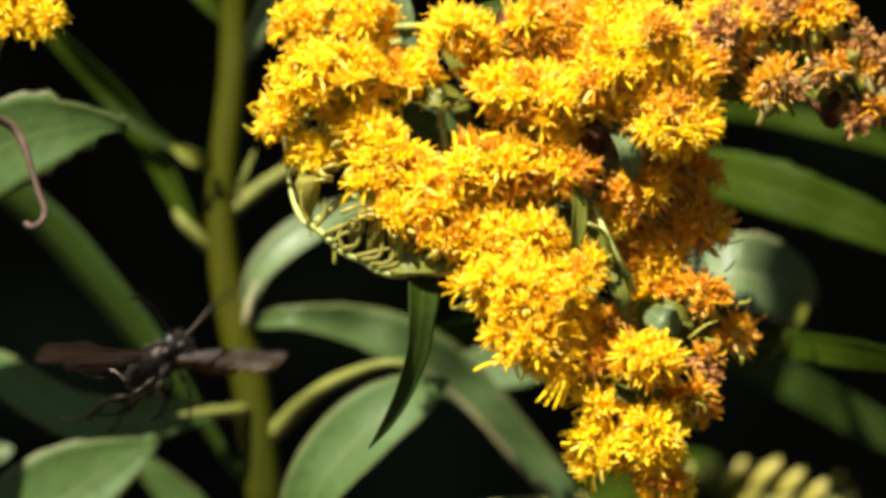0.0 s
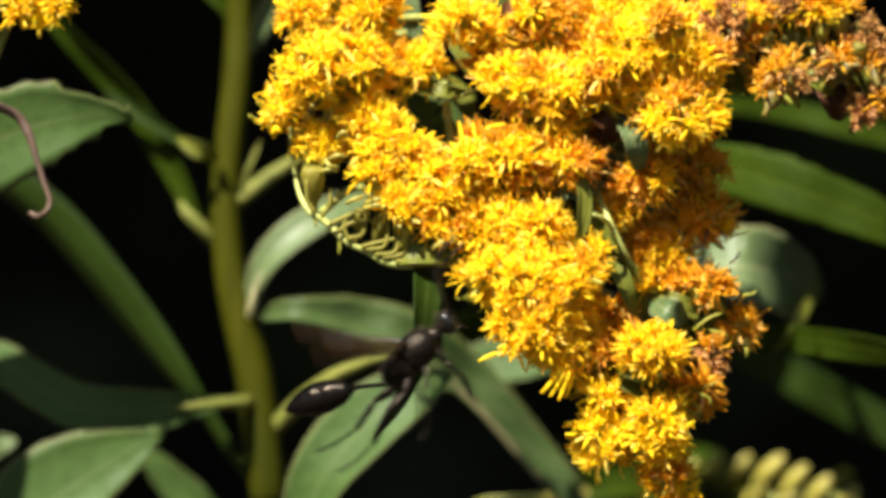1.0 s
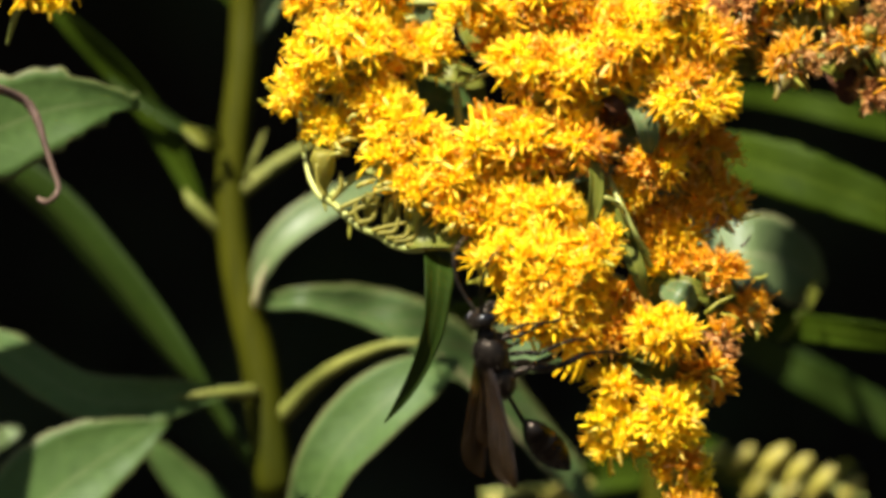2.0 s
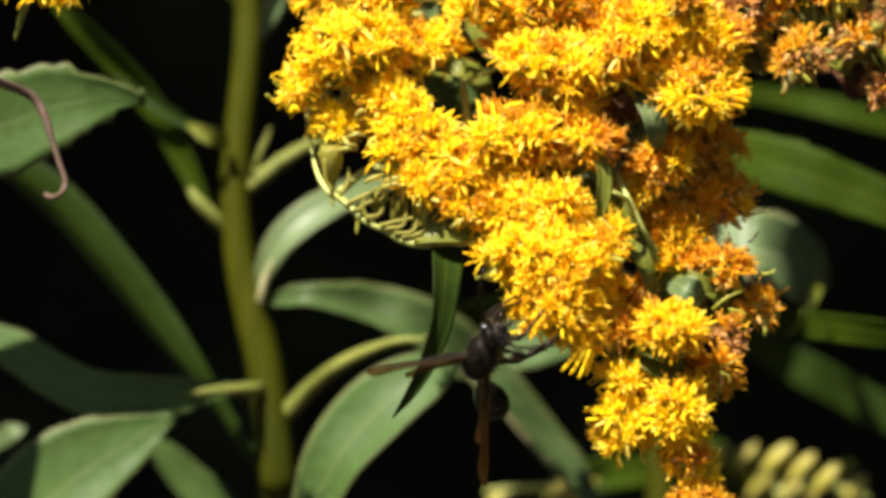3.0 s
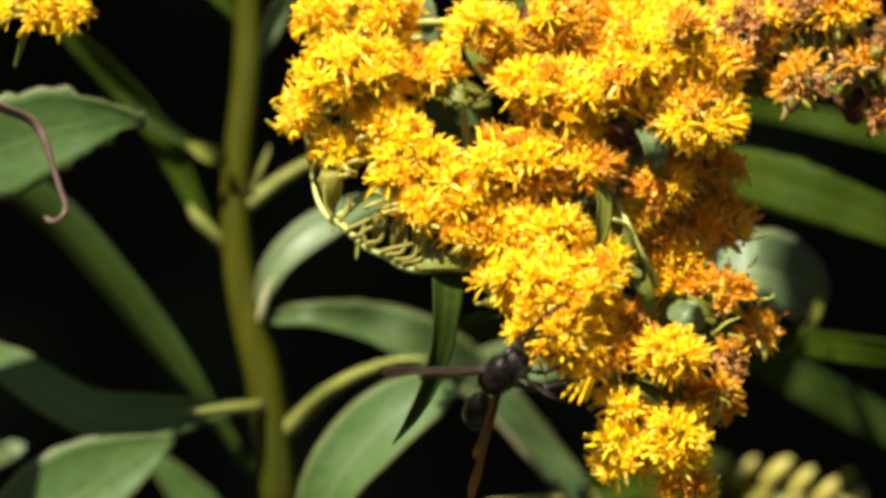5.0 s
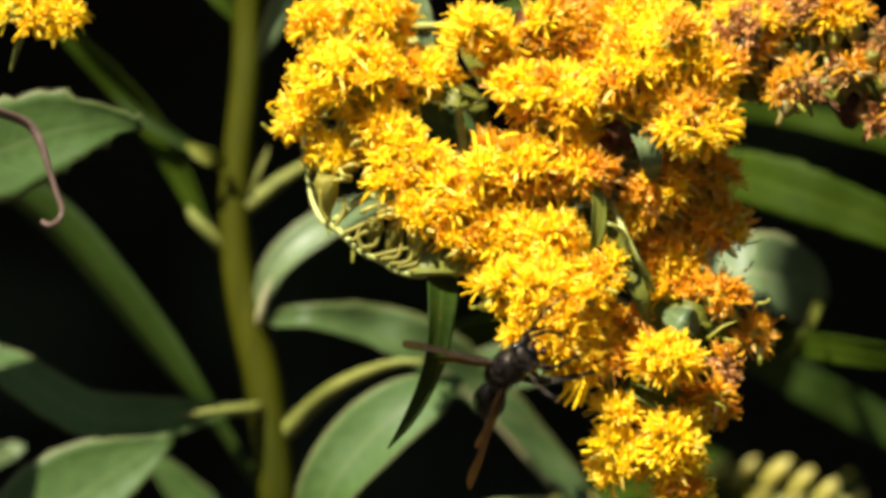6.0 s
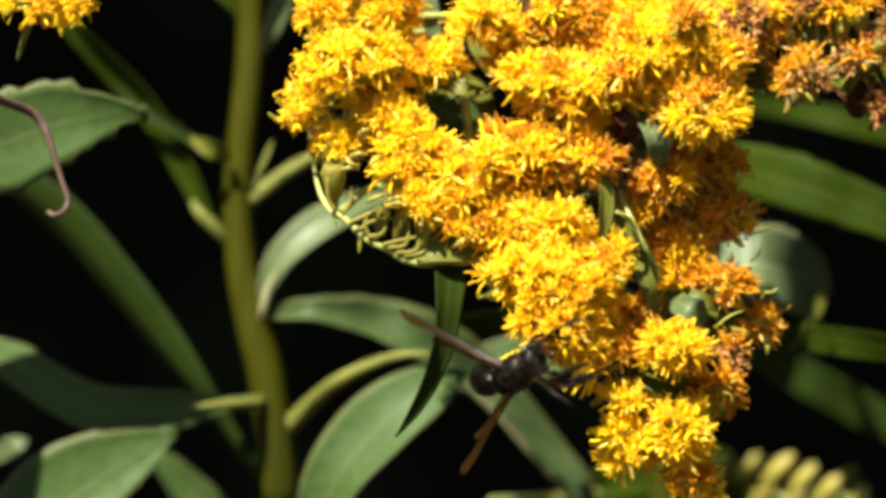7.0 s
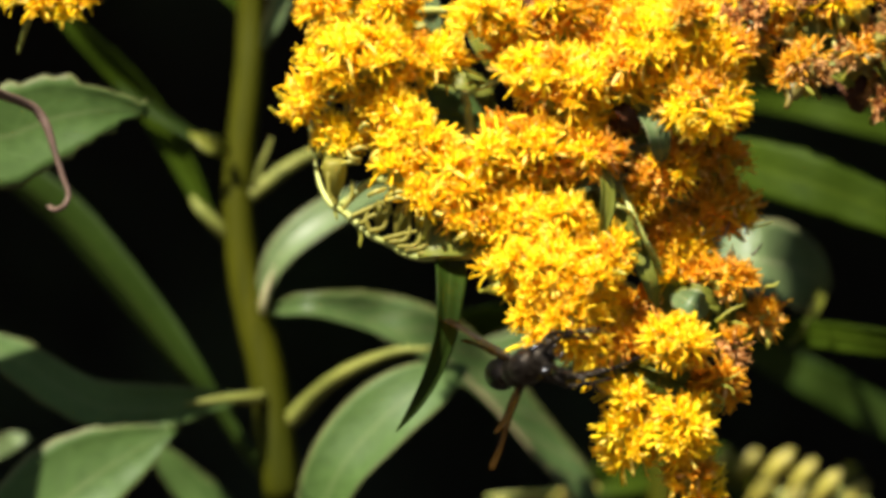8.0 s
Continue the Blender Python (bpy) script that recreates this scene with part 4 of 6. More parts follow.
    S((20.0, 7, -7.2), (8.7, -8, -8.9), (4.8, 3.6, 3.1), 0, 17, [F], 27, 1.0, 0.4)
    S((20.0, 7, -7.2), (12.0, -7, -11.8), (3.1, 2.6, 2.8), 0, 10, [F], 28, 1.0, 0.2)
    S((20.0, 7, -7.2), (21.1, -8, -11.5), (3.6, 2.9, 2.8), 0, 12, [F, F, O], 29, 1.0, 0.5)
    S((20.0, 7, -7.2), (27.7, -1, -4.7), (2.8, 2.2, 2.0), 0, 6, [O, O], 30, 1.0, 0.5)
    S((20.0, 7, -7.2), (31.6, 1, -9.0), (2.0, 2, 2.0), 0, 4, [O, O, B], 31, 1.0, 0.4)
    S((20.0, 7, -7.2), (27.6, -2, -12.2), (2.4, 2, 1.4), -10, 4, [O, O, B], 32, 1.0, 0.4)
    S((20.0, 7, -7.2), (25.8, -3, -16.0), (2.8, 2.2, 2.2), -15, 6, [O, O, B], 33, 1.0, 0.3)
    S((20.0, 7, -7.2), (16.8, -2, -11.2), (2.4, 2, 1.8), 0, 5, [O, B], 34, 1.0, 0.4)
    S((-13.5, 1, 2.8), (-6.9, -4, 6.1), (3.1, 2.2, 1.8), -28, 6, [F], 35, 1.0, 0.3)
    S((-4.1, 0, -2.2), (-4.3, -5, 3.3), (3.0, 2.2, 1.8), -20, 6, [F], 36, 1.0, 0.3)
    S((17.3, 7, 1.3), (-0.8, -5, 1.7), (2.6, 2, 1.4), 0, 4, [F, F, O], 37, 1.0, 0.2)
    S((14.9, 7, 8.5), (12.9, -6, 8.4), (2.8, 2.3, 2.4), 0, 7, [O, O, F], 38, 1.0, 0.4)
    S((14.9, 7, 8.5), (12.0, -5, 11.1), (2.2, 2, 1.6), 0, 4, [O, F], 39, 1.0, 0.4)
    S((20.0, 7, -7.2), (15.3, -5, -10.7), (2.8, 2.4, 2.6), 0, 8, [O, O, F], 40, 1.0, 0.4)
    S((-16.4, 2, 9.1), (-9.3, 1, 15.1), (3.6, 2.5, 2.0), -15, 8, [F], 41, 1.0, 0.5)
    S((-16.4, 2, 9.1), (-10.5, 1, 11.2), (2.4, 2.1, 2.2), 0, 6, [F, F, O], 42, 1.0, 0.5)
    S((-16.4, 2, 9.1), (-2.3, 1, 7.9), (2.7, 2.3, 2.4), -30, 7, [F], 43, 1.0, 0.5)
    S((17.3, 7, 1.3), (4.8, -3, -0.2), (2.7, 2.3, 2.4), -20, 7, [F], 44, 1.0, 0.4)
    S((14.9, 7, 8.5), (4.6, 0, 4.3), (3.0, 2.4, 2.4), 0, 8, [F, O], 45, 1.0, 0.4)
    S((14.9, 7, 8.5), (12.9, -3, 13.8), (3.6, 2.6, 2.2), 0, 8, [F, F, O], 46, 1.0, 0.4)
    S((13.8, 9, 20.7), (15.3, -2, 21.0), (3.6, 2.8, 2.6), 0, 10, [F, O], 47, 1.0, 0.4)
    S((13.8, 9, 20.7), (20.6, -5, 16.2), (3.6, 2.4, 1.8), 0, 7, [F], 48, 1.0, 0.4)
    S((13.8, 9, 20.7), (5.2, 2, 20.2), (3.0, 2.3, 2.2), 0, 7, [F, F, O], 49, 1.0, 0.4)
    S((14.9, 7, 8.5), (14.8, 2, 10.9), (2.4, 2, 2.0), 0, 5, [O, O, B], 50, 1.0, 0.4)
    S((20.0, 7, -7.2), (13.5, -5, -7.1), (2.8, 2.5, 2.8), 0, 8, [F, F, O], 51, 1.0, 0.4)
    # Amber heads put part of these sprays' shade into the colour.
    S((14.9, 7, 8.5), (20.7, -2, 6.6), (4.0, 3.2, 3.1), 0, 13, [O, O, F], 52, 1.0, 0.5)
    S((14.9, 7, 8.5), (26.5, 2, 7.6), (3.0, 2.4, 2.4), 0, 8, [O, O, F], 53, 1.0, 0.5)
    S((17.3, 7, 1.3), (27.1, 1, 2.8), (3.6, 2.9, 2.9), -15, 11, [O, O, F], 54, 1.0, 0.4)
    S((17.3, 7, 1.3), (18.0, -1, 3.1), (2.0, 2, 2.0), 0, 4, [F, O], 55, 1.0, 0.5)
    S((17.3, 7, 1.3), (22.0, 2, -0.2), (3.7, 3.0, 3.0), 0, 12, [O, O, F], 56, 1.0, 0.4)
    S((20.0, 7, -7.2), (23.2, 1, -4.3), (2.4, 2.1, 2.2), 0, 6, [O, F], 57, 1.0, 0.4)
    S((20.0, 7, -7.2), (16.2, -1, -8.3), (3.1, 2.5, 2.5), 0, 8, [O], 58, 1.0, 0.3)
    S((13.8, 9, 20.7), (-11.2, 8, 22.5), (5.4, 4.0, 3.6), 0, 14, [F], 59, 1.0, 0.4)
    S((13.8, 9, 20.7), (10.1, 8, 20.7), (7.8, 4.5, 4.8), 0, 24, [F, O], 60, 1.0, 0.4)
    S((13.8, 9, 20.7), (22.8, 7, 18.8), (7.2, 4.5, 6.6), 0, 30, [F, O], 61, 1.0, 0.4)
    S((14.9, 7, 8.5), (13.1, 8, 8.5), (3.6, 2.7, 2.4), 0, 6, [O, B], 62, 1.0, 0.4)
    join_mass(g)
    # petals that stand out singly, and withered curls at the rim
    for mat, pts in (
            (DRY, [(24.4, -1, 1.0), (24.9, -1, 0.1), (24.0, -1, -0.7)]),
            (DRY, [(27.5, -1, 1.0), (26.9, -1, -0.4), (25.6, -1, -0.8)]),
            (DRY, [(29.0, -1, 0.9), (29.4, -1, 0.3), (29.1, -1, -0.2)]),
            (BRACT, [(28.6, -2, 4.4), (28.5, -2, 5.6), (29.1, -2, 6.4)]),
            (BRACT, [(29.4, -2, 3.4), (30.3, -2, 3.8), (30.8, -2, 4.3)]),
            (BRACT, [(29.9, -2, 0.5), (31.2, -2, 0.8), (32.0, -2, 1.1)]),
            (DRY, [(30.0, -2, -2.3), (30.6, -2, -1.7), (30.9, -2, -1.1)]),
            (BRACT, [(31.4, -3, -5.7), (32.2, -3, -5.6), (32.6, -3, -5.2)]),
            (BRACT, [(26.1, -4, -9.3), (27.5, -4, -8.2), (29.0, -4, -7.6)]),
            (BRACT, [(27.8, -4, -9.5), (28.9, -4, -9.7), (29.6, -4, -10.1)]),
            (BRACT, [(25.8, -6, -17.1), (26.7, -6, -17.9), (26.3, -6, -19.0)]),
            (BRACT, [(26.9, -6, -15.5), (27.7, -6, -15.2), (28.5, -6, -14.7)]),
            (BRACT, [(26.3, -6, -16.1), (27.5, -6, -16.5), (27.7, -6, -17.3)]),
            (BRACT, [(25.1, -5, -17.9), (26.0, -5, -18.3), (26.7, -5, -18.1)]),
            (PETAL[F], [(12.0, -9, -13.5), (11.0, -9, -14.8), (9.8, -9, -16.1)]),
            (PETAL[F], [(12.4, -9, -13.7), (11.6, -9, -15.2), (10.7, -9, -16.5)]),
            (PETAL[F], [(12.8, -9, -13.9), (12.2, -9, -15.6), (11.6, -9, -16.9)]),
            (PETAL[F], [(13.2, -8, -14.1), (12.8, -8, -15.5), (12.4, -8, -16.6)]),
            (PETAL[F], [(5.4, -8, -8.6), (4.6, -8, -9.0), (4.0, -8, -9.4)]),
            (PETAL[F], [(5.7, -8, -11.8), (4.4, -8, -12.2), (3.2, -8, -12.8)]),
            (PETAL[F], [(-0.8, -6, 23.2), (-1.9, -6, 23.4), (-2.9, -6, 23.6)]),
            (PETAL[F], [(-0.7, -6, 21.3), (-1.8, -6, 21.6), (-2.7, -6, 22.1)]),
            (PETAL[F], [(1.5, -6, 10.3), (1.3, -6, 11.4), (1.1, -6, 12.4)]),
            (PETAL[F], [(3.0, -6, 10.5), (2.7, -6, 11.4), (2.6, -6, 12.2)]),
            (PETAL[F], [(3.9, -6, 11.6), (4.9, -6, 12.0), (6.0, -6, 12.2)]),
            (PETAL[F], [(27.7, -8, 13.4), (28.6, -8, 13.1), (29.7, -8, 12.9)]),
            (PETAL[F], [(27.7, -8, 12.7), (28.5, -8, 12.5), (29.5, -8, 12.3)]),
            (PETAL[F], [(27.6, -8, 11.9), (28.3, -8, 11.8), (29.0, -8, 11.6)]),
            (PETAL[F], [(4.5, -5, 0.5), (5.5, -5, 0.4), (6.4, -5, 0.1)]),
            (PETAL[F], [(4.9, -5, -1.5), (5.7, -5, -1.0), (6.6, -5, -0.7)]),
            (PETAL[F], [(-8.8, -4, 3.4), (-7.6, -4, 3.3), (-6.6, -4, 3.2)]),
            (PETAL[F], [(-10.6, -4, 3.9), (-9.8, -4, 4.2), (-9.0, -4, 4.4)]),
            (PETAL[F], [(21.1, -6, 9.9), (21.0, -6, 10.9), (21.0, -6, 12.0)]),
            (PETAL[F], [(26.0, -7, 9.6), (25.9, -7, 10.3), (25.9, -7, 11.0)]),
            (PETAL[F], [(-17.8, -4, 11.4), (-18.3, -4, 11.8), (-18.7, -4, 11.0)]),
            (PETAL[F], [(-18.4, -4, 25.1), (-17.6, -4, 24.7), (-16.7, -4, 24.2)]),
            (PETAL[F], [(-18.3, -4, 22.0), (-17.6, -4, 22.5), (-16.8, -4, 22.9)]),
            (PETAL[F], [(-2.3, -5, 10.7), (-1.9, -5, 11.0), (-1.4, -5, 11.4)])):
        a, b, c = pts
        bm = bmesh.new()
        back = 5 if mat is PETAL[F] else 3  # the root lies deeper in the spray
        tube(bm, [(a[0], a[1] + back, a[2], 0.10), (*a, 0.20 if mat is PETAL[F] else 0.13), (*b, 0.24 if mat is PETAL[F] else 0.12), (*c, 0.12 if mat is PETAL[F] else 0.06)], 6, 9)
        part("ray_petal", bm, mat, g)
    # the lowest spray, which dips under the wasp's weight
    pivot = Vector((21.5, 6, -15.1))
    bm = bmesh.new()
    shift = lambda q: mm(q) - mm(pivot)
    tube(bm, [(*pivot, 0.42), *[(22.0, 2, -20.4, 0.36), (22.6, 1, -25.2, 0.30), (23.3, 1, -31.2, 0.24)]], 8, 16, conv=shift)
    tip = part("lower_spray", bm, STALK, g, "lowest flower spray on a bending stalk", Matrix.Translation(mm(pivot) - base))
    rnd = random.Random(77)
    for centre, radii, n, kinds in (((16.3, -5, -16.6), (2.4, 2.4, 2.0), 6, [F]), ((16.6, -5, -21.0), (3.0, 3, 2.6), 9, [F]), ((21.9, -6, -19.9), (3.4, 3.4, 3.4), 14, [F]),
                                    ((23.6, -4, -24.8), (2.8, 3, 2.6), 9, [F, F, O]), ((23.9, -4, -29.5), (3.0, 3, 2.6), 9, [F, O])):
        for p, way in heads_over(centre, [v - 0.7 for v in radii], 0, n, rnd):
            me = rnd.choice(MERGED[rnd.choice(kinds)])
            q = p - way * 2.6
            link("flower_head", me, tip, "", facing(shift(q), way, rnd.uniform(0, 6.28), rnd.uniform(0.9, 1.2)))
    return g, tip, mm(pivot) - base


def merged(meshes):
    """Disc, petals and cup of one head in one mesh, for the heads of the bending spray."""
    bm = bmesh.new()
    for slot, me in enumerate(meshes):
        n = len(bm.faces)
        bm.from_mesh(me)
        bm.faces.ensure_lookup_table()
        for f in bm.faces[n:]:
            f.material_index = slot
    out = bpy.data.meshes.new("flower_head")
    bm.to_mesh(out)
    bm.free()
    for me in meshes:
        out.materials.append(me.materials[0])
    return out


MERGED = {k: [merged(m) for m in HEADS[k]] for k in ("fresh", "orange")}


def right_goldenrod():
    base = Vector((0.028, 0.07, 0.0))
    g = thing("goldenrod", base, "goldenrod with long green leaves and withered brown flower sprays", "flowering plant", "goldenrod plants")
    stalk(g, [(28, 70, -1000, 2.6), (26, 66, -400, 2.3), (23.5, 56, -29.5, 1.67), (24.1, 54, -10.2, 1.60), (25.2, 50, 9.0, 1.53), (28.2, 44, 27.9, 1.33), (32.3, 34, 43.2, 1.06), (39.1, 20, 47.4, 0.80), (43.4, 8, 38.8, 0.61), (42.5, 2, 28.9, 0.48), (40.6, 0, 22.9, 0.42), (39.4, 0, 19.3, 0.30)], STEM, "stem", "green stem behind the flowers", 12, 80, 0.05)
    blade(g, [(26.8, 54, 15.9, 0.38, 0.38), (32.0, 55, 15.7, 0.96, 0.96), (36.0, 57, 15.4, 1.16, 1.16), (39.9, 58, 14.8, 1.29, 1.29), (44.4, 58, 13.8, 1.42, 1.42), (48.9, 59, 12.6, 1.29, 1.29), (53.6, 60, 11.0, 0.9, 0.9), (58.9, 61, 8.7, 0.19, 0.19)], LEAF_FRESH, 8, 0.10, 0.0, 21, "long narrow bright green leaf")
    blade(g, [(24.0, 48, 9.1, 0.51, 0.51), (27.0, 44, 8.8, 1.9, 1.9), (30.6, 41, 8.3, 2.71, 2.71), (34.8, 38, 7.2, 2.95, 2.95), (39.1, 36, 5.8, 2.88, 2.88), (43.5, 36, 4.2, 2.7, 2.7), (47.9, 36, 2.4, 2.38, 2.38), (54.3, 38, -0.8, 1.26, 1.26), (59.6, 40, -3.6, 0.19, 0.19)], LEAF_FRESH, 0, 0.10, 0.5, 22, "long broad bright green leaf")
    # Curling end bent far back so it dims, in place of a cast shadow.
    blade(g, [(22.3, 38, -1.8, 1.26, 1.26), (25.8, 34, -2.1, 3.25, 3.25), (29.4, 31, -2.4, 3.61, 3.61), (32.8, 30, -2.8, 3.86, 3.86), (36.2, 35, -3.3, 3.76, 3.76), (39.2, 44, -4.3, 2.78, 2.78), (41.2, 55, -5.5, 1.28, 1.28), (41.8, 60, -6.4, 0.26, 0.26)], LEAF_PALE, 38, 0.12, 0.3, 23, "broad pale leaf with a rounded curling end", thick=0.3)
    blade(g, [(41.2, 52, -5.2, 0.19, 0.19), (39.8, 38, -6.9, 0.38, 0.38), (38.6, 35, -9.1, 0.38, 0.38), (37.3, 34, -10.9, 0.25, 0.25), (36.0, 33, -12.1, 0.06, 0.06)], LEAF_YOUNG, 50, 0.4, 0.0, 24, "dry curled leaf tip", name="leaf_tip")
    blade(g, [(26.7, 50, -9.9, 0.38, 0.38), (31.4, 44, -9.9, 1.27, 1.27), (35.5, 38, -10.3, 1.45, 1.45), (39.6, 34, -10.8, 1.44, 1.44), (43.2, 31, -11.3, 1.56, 1.56), (46.7, 30, -11.8, 1.56, 1.56), (52.4, 30, -12.9, 0.87, 0.87), (56.3, 32, -13.8, 0.19, 0.19)], LEAF_FRESH, -24, 0.10, 0.0, 25, "long narrow bright green leaf")
    blade(g, [(27.7, 58, -9.8, 0.39, 0.39), (32.5, 62, -11.9, 1.29, 1.29), (37.3, 66, -14.0, 1.88, 1.88), (41.8, 66, -16.4, 2.14, 2.14), (46.4, 67, -18.9, 2.15, 2.15), (51.0, 67, -21.3, 1.95, 1.95), (57.6, 68, -25.0, 1.04, 1.04), (63.6, 70, -28.5, 0.2, 0.2)], LEAF_DULL_SHADE, -6, 0.10, 0.0, 26, "long narrow green leaf drooping outward")
    tip = (39.4, 1, 21.1)
    S = lambda a, c, r, slant, n, kinds, seed, size, up: spray(g, a, c, r, slant, n, kinds, seed, size, up)
    S(tip, (30.4, -2, 21.3), (2.0, 1.6, 1.8), 0, 6, [O, B], 41, 1.05, 0.3)
    S((42.5, 2, 28.9), (32.5, 0, 24.8), (2.5, 1.9, 2.0), 0, 7, [O, O, F, B], 42, 1.05, 0.3)
    S((42.5, 2, 28.9), (29.8, 0, 25.3), (2.8, 2.0, 2.0), 0, 7, [O, F], 43, 1.05, 0.3)
    S(tip, (34.9, -3, 17.4), (3.0, 2.2, 2.3), 0, 9, [O, O, B], 44, 1.05, 0.3)
    S((42.5, 2, 28.9), (36.2, -1, 25.5), (1.8, 1.4, 1.7), 0, 4, [B], 45, 1.05, 0.3)
    S((42.5, 2, 28.9), (39.3, -1, 24.9), (3.2, 2.1, 1.8), 0, 8, [O, O, F], 46, 1.05, 0.3)
    S(tip, (43.6, 0, 21.8), (2.0, 1.8, 2.2), 0, 5, [B], 47, 1.05, 0.3)
    S(tip, (41.1, -1, 18.8), (2.5, 1.9, 2.2), 0, 6, [B, B, O], 48, 1.05, 0.3)
    S(tip, (45.9, 1, 20.5), (1.6, 1.4, 1.8), 0, 4, [B], 49, 1.05, 0.3)
    S(tip, (44.9, 0, 19), (1.6, 1.3, 1.6), 0, 3, [O, B], 50, 1.05, 0.3)
    S(tip, (46.1, 0, 16.3), (1.6, 1.6, 2.2), 0, 4, [B, O], 51, 1.05, 0.3)
    S(tip, (44.3, 1, 14.7), (2.4, 1.9, 2.0), 0, 5, [B], 52, 1.05, 0.3)
    S(tip, (49.1, 3, 15.1), (2.4, 2.8, 4.2), 0, 7, [B], 54, 1.05, 0.3)
    blade(g, [(33.2, 3, 23.2, 0.3, 0.3), (35.2, 1, 22, 1.5, 1.5), (37.3, 1, 20.8, 1.5, 1.5), (39.5, 3, 20.5, 0.3, 0.3)], LEAF_YOUNG, 15, 0.3, 0.0, 60)
    blade(g, [(36.8, 3, 24.1, 0.3, 0.3), (37.8, 2, 22, 1.3, 1.3), (38.1, 2, 19.3, 1.1, 1.1), (37.8, 3, 17.5, 0.2, 0.2)], LEAF_YOUNG, 21, 0.3, 0.0, 61)
    blade(g, [(37, 1, 18.1, 0.2, 0.2), (38.1, -1, 17.4, 0.7, 0.7), (39.6, -1, 16.5, 0.8, 0.8), (40.9, 1, 15.7, 0.2, 0.2)], LEAF_YOUNG, 27, 0.3, 0.0, 62)
    blade(g, [(28.8, 2, 15.4, 0.3, 0.3), (29.5, 0, 16.9, 1.3, 1.3), (31, 0, 16.9, 1.6, 1.6), (32.5, 2, 16.4, 0.3, 0.3)], LEAF_YOUNG, 33, 0.3, 0.0, 63)
    blade(g, [(39.5, 2, 23.2, 0.2, 0.2), (40.3, 1, 21.7, 1.2, 1.2), (41.5, 1, 21.4, 1.1, 1.1), (42.8, 2, 22.3, 0.2, 0.2)], LEAF_YOUNG, 39, 0.3, 0.0, 64)
    blade(g, [(43.6, 1, 19.3, 0.2, 0.2), (44.1, -1, 18, 0.8, 0.8), (44.7, -1, 16.8, 0.7, 0.7), (44.9, 1, 15.7, 0.1, 0.1)], LEAF_YOUNG, 45, 0.3, 0.0, 65)
    blade(g, [(42.7, 1, 18.7, 0.2, 0.2), (43.2, -1, 17.7, 0.6, 0.6), (43.8, -1, 16.8, 0.6, 0.6), (44.5, 1, 16.6, 0.1, 0.1)], LEAF_YOUNG, 51, 0.3, 0.0, 66)
    blade(g, [(39.6, 4, 17.5, 0.3, 0.3), (40.4, 2, 16, 1.4, 1.4), (41.3, 2, 14.5, 1.5, 1.5), (42, 4, 13, 0.3, 0.3)], DRY_LEAF, 20, 0.3, 0.0, 70, "small dry brown leaf", name="dry_leaf")
    rnd = random.Random(8)
    for low, top, size in (((31.6, -1, 17.4), (30.9, -2.2, 19.8), 1.1),
                           ((40.3, 1, 16), (40.7, -0.2, 17.5), 1.1),
                           ((33.9, -1, 19.4), (33.6, -2.2, 21.3), 1.0),
                           ((36.8, 0, 15.1), (36, -1.2, 16.8), 1.0),
                           ((43.3, 0, 18.4), (43.4, -1.2, 20.4), 1.0),
                           ((39.4, 0, 20.5), (39.6, -1.2, 22.8), 1.1),
                           ((41.8, 0, 21.4), (41.4, -1.2, 23.4), 1.0),
                           ((45.1, 1, 15.7), (45.6, -0.2, 17.5), 0.95)):
        low, way = Vector(low), (Vector(top) - Vector(low)).normalized()
        link("involucre", rnd.choice(CUPS), g, "bare olive green flower cup", g.matrix_basis.inverted() @ facing(mm(low), way, rnd.uniform(0, 6.28), size))
    for pts in (((36.5, 0, 20.8), (36.6, 0, 19.6), (36.5, 0, 18.1)), ((38.6, 0, 21.1), (38.8, -1, 19.5), (39.4, 0, 18.1)), ((37.1, 1, 22.9), (37, 1, 20.5), (37.2, 1, 18.1))):
        bm = bmesh.new()
        tube(bm, [(*q, 0.22) for q in pts], 6, 9)
        part("pedicel", bm, STALK, g)


